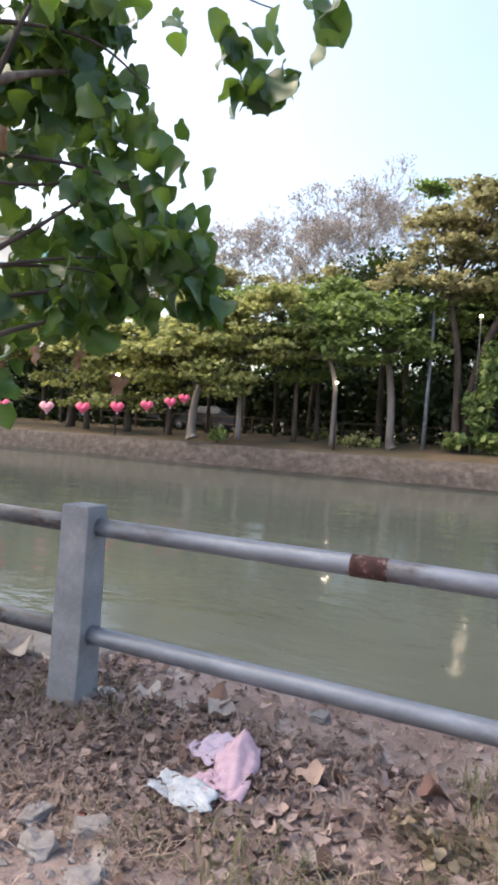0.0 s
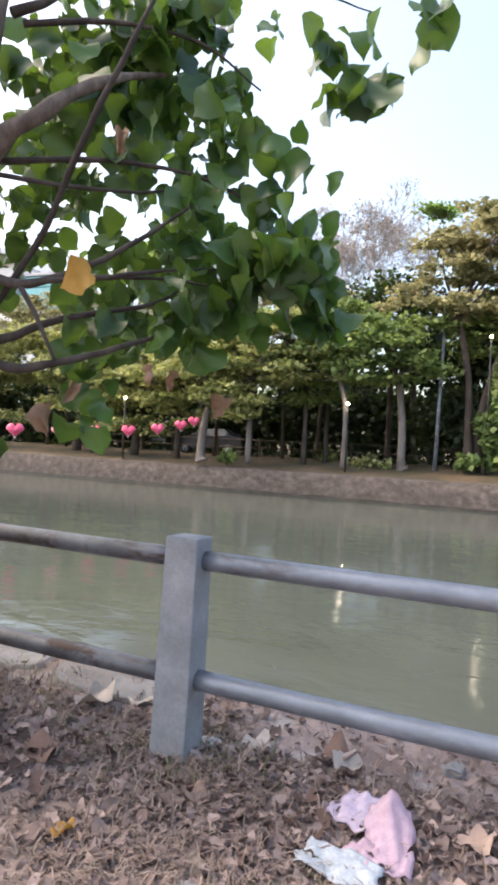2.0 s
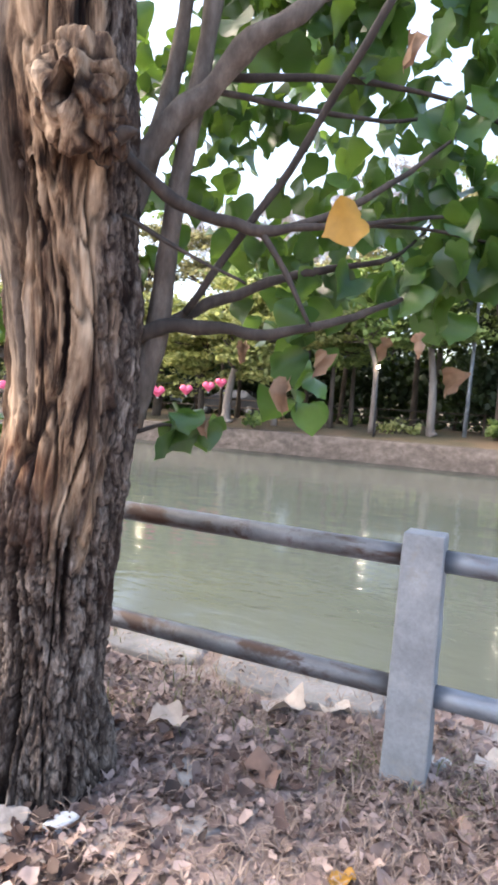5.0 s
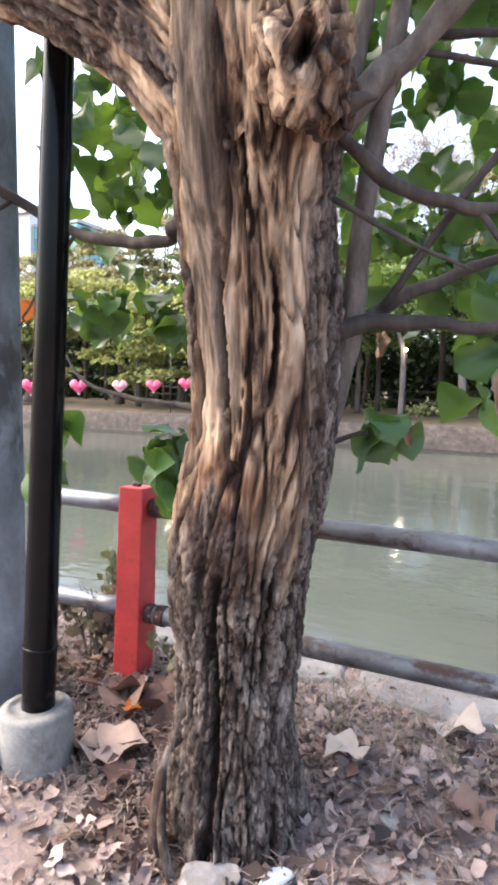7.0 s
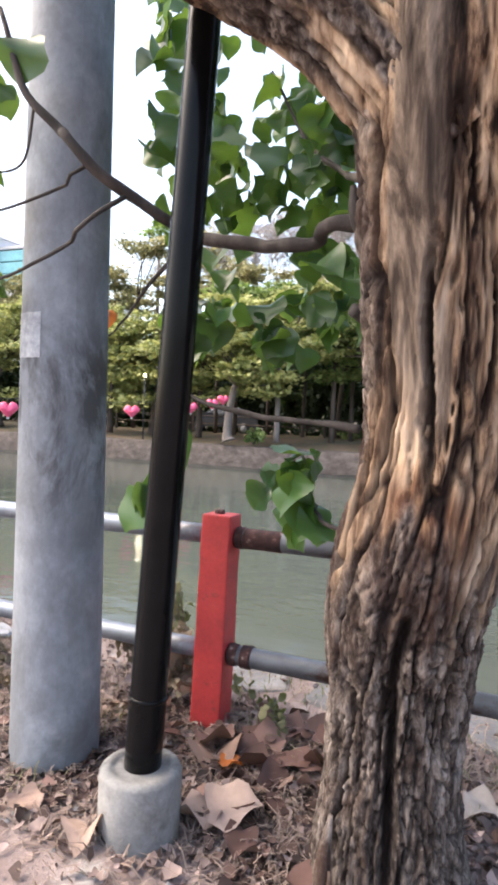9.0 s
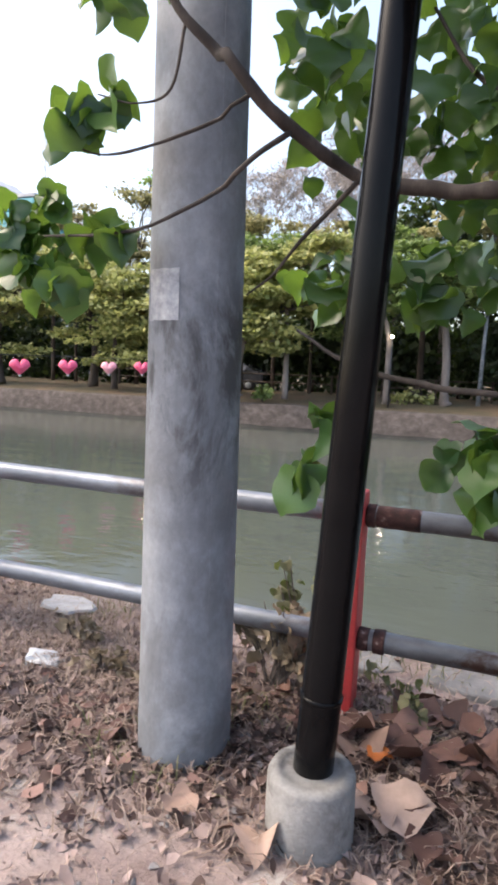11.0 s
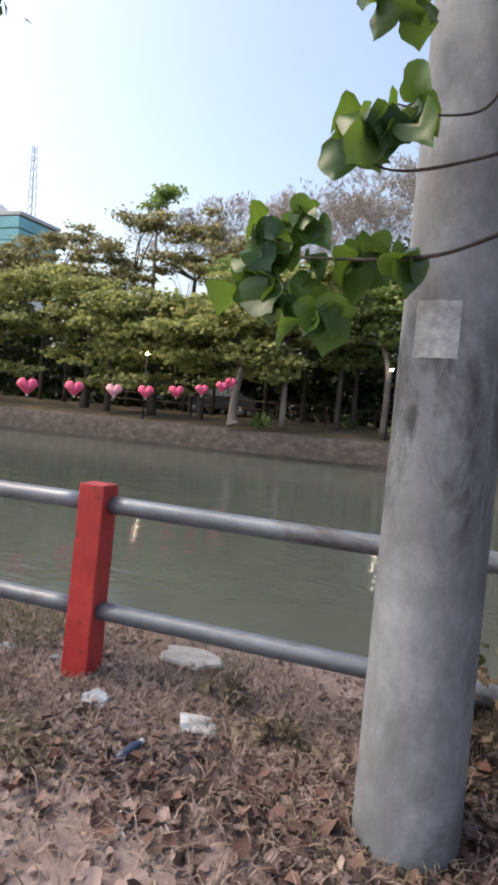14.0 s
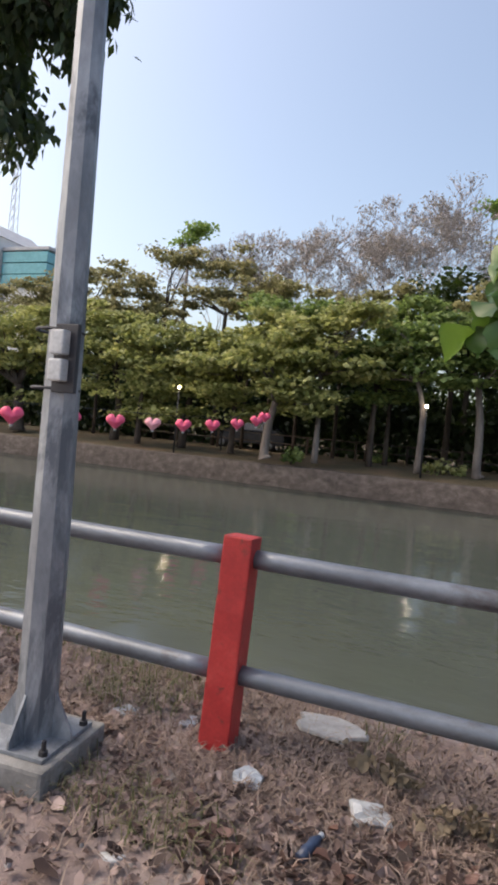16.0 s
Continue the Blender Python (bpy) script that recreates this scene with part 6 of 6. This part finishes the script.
slab("paper_scrap", -2.30, 2.02, 0.22, 0.09, 0.015, M["pale_concrete"], "bleached grey scrap among the leaves", "litter", 21, 130)
slab("paper_scrap", -2.12, 1.80, 0.16, 0.09, 0.015, M["pebble"], "bluish grey scrap among the leaves", "litter", 22, 10)


def cloth(x, y):
    e = thing("discarded_cloth", on_ground(x, y), "crumpled pink and lilac cloth dropped on the dry grass", "cloth")
    def sheet(name, w, d, material, dx, dy, turn, seed, rise, label):
        n = 18
        V, F = [], []
        c, s = math.cos(radians(turn)), math.sin(radians(turn))
        for j in range(n):
            for i in range(n):
                u, v = i / (n - 1) - 0.5, j / (n - 1) - 0.5
                px, py = u * w * (1 + 0.25 * noise.noise((v * 3, seed, 0))), v * d * (1 + 0.2 * noise.noise((u * 3, seed, 5)))
                X, Y = x + dx + c * px - s * py, y + dy + s * px + c * py
                z = ground_z(X, Y) + 0.018 + rise * (0.5 + v) * max(0, 1 - abs(u) * 1.6) + 0.03 * abs(noise.noise((u * 4 + seed, v * 3, 1))) + 0.008 * abs(math.sin(u * 9 + v * 4 + seed))
                V.append((X, Y, z))
        for j in range(n - 1):
            for i in range(n - 1):
                F.append((j * n + i, j * n + i + 1, (j + 1) * n + i + 1, (j + 1) * n + i))
        o = put(name, mesh_of(name, V, F, material, True), e, label)
        so = o.modifiers.new("thick", "SOLIDIFY")
        so.thickness = 0.004
    sheet("pink_fold", 0.15, 0.28, M["pink_cloth"], 0.06, 0.03, 10, 1, 0.08, "pink fold")
    sheet("lilac_fold", 0.20, 0.16, M["lilac_cloth"], -0.06, 0.13, -20, 4, 0.03, "lilac fold")
    sheet("pale_fold", 0.26, 0.11, M["blue_plastic"], -0.06, -0.13, -12, 8, 0.02, "pale blue-white fold")
    sheet("lower_fold", 0.16, 0.10, M["pink_cloth"], 0.02, -0.06, 25, 6, 0.02, "pink fold")


cloth(-0.74, 2.17)


def bottle(x, y):
    p = on_ground(x, y, 0.03)
    e = thing("bottle", p, "small dark blue plastic bottle lying in dry grass", "bottle")
    V, F = lathe([(0.004, -0.060), (0.019, -0.056), (0.021, -0.02), (0.018, 0.0), (0.021, 0.02), (0.011, 0.045), (0.008, 0.055), (0.004, 0.056)], 16)
    put("body", mesh_of("body", moved(V, Matrix.Translation(p) @ pose(0, 0, 0, 78, 0, 160)), F, M["navy"], True), e)
    V, F = lathe([(0.004, 0.05), (0.010, 0.052), (0.010, 0.066), (0.004, 0.067)], 12)
    put("cap", mesh_of("cap", moved(V, Matrix.Translation(p) @ pose(0, 0, 0, 78, 0, 160)), F, M["blue_plastic"], True), e, "pale cap")


bottle(-5.0, 1.93)

# large fallen leaves that can be told apart
FALLEN = [(-3.45, 2.22, 0.26, "fallen", 0, 20), (-3.29, 1.84, 0.24, "fallen", 2, 120), (-3.24, 2.36, 0.24, "fallen_red", 1, 200), (-3.07, 2.28, 0.22, "fallen_red", 0, 60), (-3.27, 1.86, 0.22, "fallen", 1, 290),
          (-2.21, 2.60, 0.24, "fallen_pale", 1, 80), (-1.66, 1.82, 0.10, "yellow_leaf", 1, 10), (-1.46, 1.55, 0.12, "yellow_leaf", 0, 70), (-1.95, 2.66, 0.18, "fallen_pale", 3, 180), (-2.9, 2.2, 0.2, "fallen_red", 2, 10),
          (-3.38, 2.1, 0.12, "orange_leaf", 2, 100), (-1.0, 2.62, 0.18, "fallen", 0, 130), (-0.9, 2.55, 0.15, "fallen_pale", 1, 220), (-0.45, 2.35, 0.14, "fallen", 1, 40), (-1.28, 2.63, 0.16, "fallen_pale", 3, 300),
          (-0.2, 1.75, 0.12, "fallen_red", 1, 30), (-1.35, 2.15, 0.12, "fallen", 0, 250), (-2.45, 2.25, 0.2, "fallen_pale", 2, 320), (-1.36, 1.57, 0.12, "fallen_pale", 3, 45), (-3.6, 1.62, 0.16, "fallen", 0, 15),
          (-3.9, 1.65, 0.15, "fallen", 2, 75), (-2.05, 2.05, 0.18, "fallen", 1, 160), (-3.15, 2.05, 0.2, "fallen", 3, 210), (-0.05, 2.4, 0.14, "fallen_red", 0, 110), (-4.3, 1.9, 0.14, "fallen_red", 1, 33)]
for x, y, s, mt, k, yaw in FALLEN:
    v, f = DRY_SHAPES[k]
    o = put("fallen_leaf", mesh_of("fallen_leaf", v * s * 0.72, f, M[mt], True), None,
            {"fallen": "large curled dry brown fallen leaf", "fallen_red": "large reddish brown fallen leaf", "fallen_pale": "large bleached pale fallen leaf", "yellow_leaf": "yellow fallen leaf on the dirt", "orange_leaf": "orange fallen leaf on dark dirt"}[mt],
            category="leaf", group="fallen leaves")
    o.matrix_basis = Matrix.Translation(on_ground(x, y, 0.025 + 0.05 * s)) @ pose(0, 0, 0, (yaw * 7) % 24 - 12, (yaw * 5) % 24 - 12, yaw)

rg = random.Random(64)
for k in range(104):
    x, y = (rg.gauss(-3.20, 0.20), rg.gauss(2.12, 0.20)) if k < 30 else (rg.gauss(-4.25, 0.28), rg.gauss(1.95, 0.2)) if k < 46 else (rg.gauss(-3.72, 0.16), rg.gauss(2.35, 0.2)) if k < 74 else (rg.uniform(-5.6, -4.2), rg.uniform(1.55, 2.1))
    v, f = (DRY_SHAPES + SCRAPS[:8])[k % 12] if k < 46 else SCRAPS[k % 12]
    s = rg.uniform(0.06, 0.15) if k < 30 else rg.uniform(0.035, 0.065)
    dark = rg.random() < 0.65
    o = put("fallen_leaf", mesh_of("fallen_leaf", v * s, f, M["fallen_dark" if dark else "fallen_red"], True), None, "dark brown curled fallen leaf" if dark else "large reddish brown fallen leaf", category="leaf", group="fallen leaves")
    o.matrix_basis = Matrix.Translation(on_ground(x, y, 0.02 + 0.15 * s)) @ pose(0, 0, 0, rg.gauss(0, 16), rg.gauss(0, 16), rg.uniform(0, 360))

# leaf litter, straw and grit
rg = random.Random(21)


def littered(x, y):
    """How thickly the ground is covered: thick along the railing, thin on the trodden path."""
    d = 0.30 + 0.70 * min(1, max(0, (y - 1.45) / 0.5))
    d *= 0.55 + 0.9 * max(0, 0.5 + noise.noise((x * 1.3, y * 1.6, 0.5)))
    if -3.95 < x < -1.72 and y > 2.64 or -5.4 < x < -4.9 and y > 2.62:
        return 0.04
    if x > -1.4 and y > 2.6:
        return 0.22 * d
    if x > -1.4 and y < 1.8:
        return 0.3 * d
    return d * (1.0 if y < 2.8 else 0.4)


bits = []
while len(bits) < 18500:
    x, y = rg.uniform(-7.8, 1.0), rg.uniform(1.1, 3.08)
    if rg.random() > littered(x, y):
        continue
    s = rg.choice((0.010, 0.014, 0.02, 0.025, 0.030, 0.036, 0.048) if x < -3.4 else (0.012, 0.018, 0.022, 0.028, 0.034, 0.042, 0.055)) * rg.uniform(0.8, 1.25)
    bits.append((Matrix.Translation(on_ground(x, y, 0.006 + s * rg.uniform(0.02, 0.25))) @ pose(0, 0, 0, rg.gauss(0, 28), rg.gauss(0, 28), rg.uniform(0, 360)) @ Matrix.Diagonal((s * rg.uniform(0.5, 1.0), s, s * 0.7, 1)), rg.randrange(len(SCRAPS))))
leaf_mass("leaf_litter", bits, SCRAPS, M["litter"], None, "dry brown and grey leaf litter strewn along the railing", "stuff", "", "leaf litter")


# patches of darker leaf crumbs
dark_bits = []
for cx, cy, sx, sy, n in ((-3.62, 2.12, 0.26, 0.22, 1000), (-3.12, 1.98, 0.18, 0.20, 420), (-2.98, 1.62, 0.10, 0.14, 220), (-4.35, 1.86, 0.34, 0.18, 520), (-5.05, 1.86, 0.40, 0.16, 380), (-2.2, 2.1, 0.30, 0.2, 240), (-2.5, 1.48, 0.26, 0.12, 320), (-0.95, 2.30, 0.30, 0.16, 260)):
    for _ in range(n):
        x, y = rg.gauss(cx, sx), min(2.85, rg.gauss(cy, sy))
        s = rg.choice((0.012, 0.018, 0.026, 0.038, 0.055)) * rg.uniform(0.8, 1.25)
        dark_bits.append((Matrix.Translation(on_ground(x, y, 0.008 + s * rg.uniform(0.05, 0.3))) @ pose(0, 0, 0, rg.gauss(0, 26), rg.gauss(0, 26), rg.uniform(0, 360)) @ Matrix.Diagonal((s * rg.uniform(0.5, 1.0), s, s * 0.7, 1)), rg.randrange(12)))
leaf_mass("dark_leaf_litter", dark_bits, SCRAPS, M["litter_dark"], None, "dark brown leaf crumbs in patches on the bank", "stuff", "", "leaf litter")


def blades(name, n, material, label, where, length, bend):
    V, F = [], []
    while n:
        x, y = rg.uniform(-7.8, 1.0), rg.uniform(1.15, 3.05)
        if rg.random() > where(x, y):
            continue
        n -= 1
        p = on_ground(x, y)
        a, l = rg.uniform(0, 6.28), length * rg.uniform(0.5, 1.4)
        d = Vector((math.cos(a), math.sin(a), 0))
        up = rg.uniform(*bend)
        w = Vector((-d.y, d.x, 0)) * rg.uniform(0.0016, 0.0034)
        q = p + d * l * 0.5 * (1.1 - up) + Vector((0, 0, l * 0.55 * up + 0.012))
        t = q + d * l * 0.6 + Vector((0, 0, l * 0.35 * (up - 0.45)))
        t.z = max(t.z, ground_z(t.x, t.y) + 0.004)
        i = len(V)
        V += [p - w, p + w, q + w * 0.8, q - w * 0.8, t]
        F += [(i, i + 1, i + 2, i + 3), (i + 3, i + 2, i + 4)]
    put(name, mesh_of(name, V, F, material), None, label, category="grass", kind="stuff")


def straw_at(x, y):
    k = max(0, 0.25 + 1.3 * noise.noise((x * 1.1, y * 1.5, 9)))
    west = 1.0 if x < -4.3 else (0.7 if x > -0.9 else 0.55)
    if x > -1.4 and (y > 2.62 or y < 1.75):
        west *= 0.25
    return min(1, (0.25 + k) * west * min(1, max(0.12, (y - 1.35) / 0.5)))


blades("dry_grass", 24000, M["straw"], "flattened straw-coloured dry grass", straw_at, 0.10, (0.1, 0.6))
blades("weed_grass", 3000, M["weed"], "thin dull green and brown weeds", lambda x, y: max(0, noise.noise((x * 1.4, y * 1.9, 4)) * 2.2) * (1.0 if x < -4.2 or x > -0.6 else 0.3) * (y > 1.7), 0.10, (0.3, 0.9))


def grit():
    V, F = [], []
    for _ in range(2600):
        x, y = rg.uniform(-7.6, 0.9), 1.0 + abs(rg.gauss(0, 0.75))
        if _ % 6 == 0:
            x, y = rg.gauss(-3.75, 0.22), rg.gauss(2.0, 0.2)
        elif _ % 6 == 1:
            x, y = rg.gauss(-0.9, 0.35), rg.gauss(1.65, 0.15)
        elif _ % 6 == 2:
            x, y = rg.gauss(-2.4, 0.4), rg.gauss(1.5, 0.2)
        if y > 3.0:
            continue
        s = rg.choice((0.004, 0.006, 0.009, 0.014)) * rg.uniform(0.7, 1.3) * (1.5 if _ % 6 == 0 else 1)
        p = on_ground(x, y, s * 0.2)
        i = len(V)
        for dx, dy, dz in ((1, 0, 0), (0, 1, 0), (-1, 0, 0), (0, -1, 0), (0, 0, 1), (0, 0, -1)):
            k = s * rg.uniform(0.6, 1.2)
            V.append((p.x + dx * k + rg.uniform(-0.3, 0.3) * s, p.y + dy * k, p.z + dz * k * 0.7))
        for a, b2, c in ((0, 1, 4), (1, 2, 4), (2, 3, 4), (3, 0, 4), (1, 0, 5), (2, 1, 5), (3, 2, 5), (0, 3, 5)):
            F.append((i + a, i + b2, i + c))
    put("gravel", mesh_of("gravel", V, F, M["pebble"]), None, "grey grit and gravel on the dirt", category="gravel", kind="stuff")


grit()


def dry_bush(x, y, h, r, n, label, material, seed):
    rg2 = random.Random(seed)
    e = thing("bush", on_ground(x, y), label, "bush")
    stems, ends = [], []
    for k in range(n):
        a = rg2.uniform(0, 6.28)
        t = Vector((x + r * rg2.uniform(0.2, 1) * math.cos(a), y + r * 0.5 * rg2.uniform(0.2, 1) * math.sin(a), h * rg2.uniform(0.4, 1)))
        m = Vector((x, y, 0)).lerp(t, 0.5) + Vector((0, 0, 0.05))
        stems.append(smooth_path([(x + rg2.uniform(-0.05, 0.05), y, ground_z(x, y) - 0.02, 0.005), (*m, 0.004), (*t, 0.002)], 4))
        ends += [m.lerp(t, rg2.random()) for _ in range(7)]
    V, F = tubes(stems, 5)
    put("stem_tuft", mesh_of("stem_tuft", V, F, M["grey_bark"], True), e)
    leaf_mass("leaves", [(Matrix.Translation(p + Vector([rg2.uniform(-0.03, 0.03) for _ in range(3)])) @ leaf_turn(rg2) @ Matrix.Scale(rg2.uniform(0.02, 0.045) * (1.5 if h > 0.3 else 1), 4), rg2.randrange(4)) for p in ends], LEAF_SHAPES, material, e)


dry_bush(-3.84, 2.46, 0.42, 0.22, 26, "withered straw-brown bush between the pole and the red post", M["dry_weed"], 1)
dry_bush(-3.78, 2.62, 0.55, 0.20, 12, "sparse green weed behind the pole", M["weed"], 2)
dry_bush(-3.30, 2.40, 0.25, 0.15, 8, "small green weed beside the red post", M["weed"], 3)
dry_bush(-4.85, 2.45, 0.13, 0.22, 9, "low withered grey-brown weeds under the railing", M["dry_weed"], 4)
dry_bush(-4.55, 2.25, 0.12, 0.22, 9, "low withered grey-brown weeds under the railing", M["dry_weed"], 5)
dry_bush(0.05, 2.15, 0.14, 0.25, 14, "low withered grey-brown weeds under the railing", M["dry_weed"], 6)
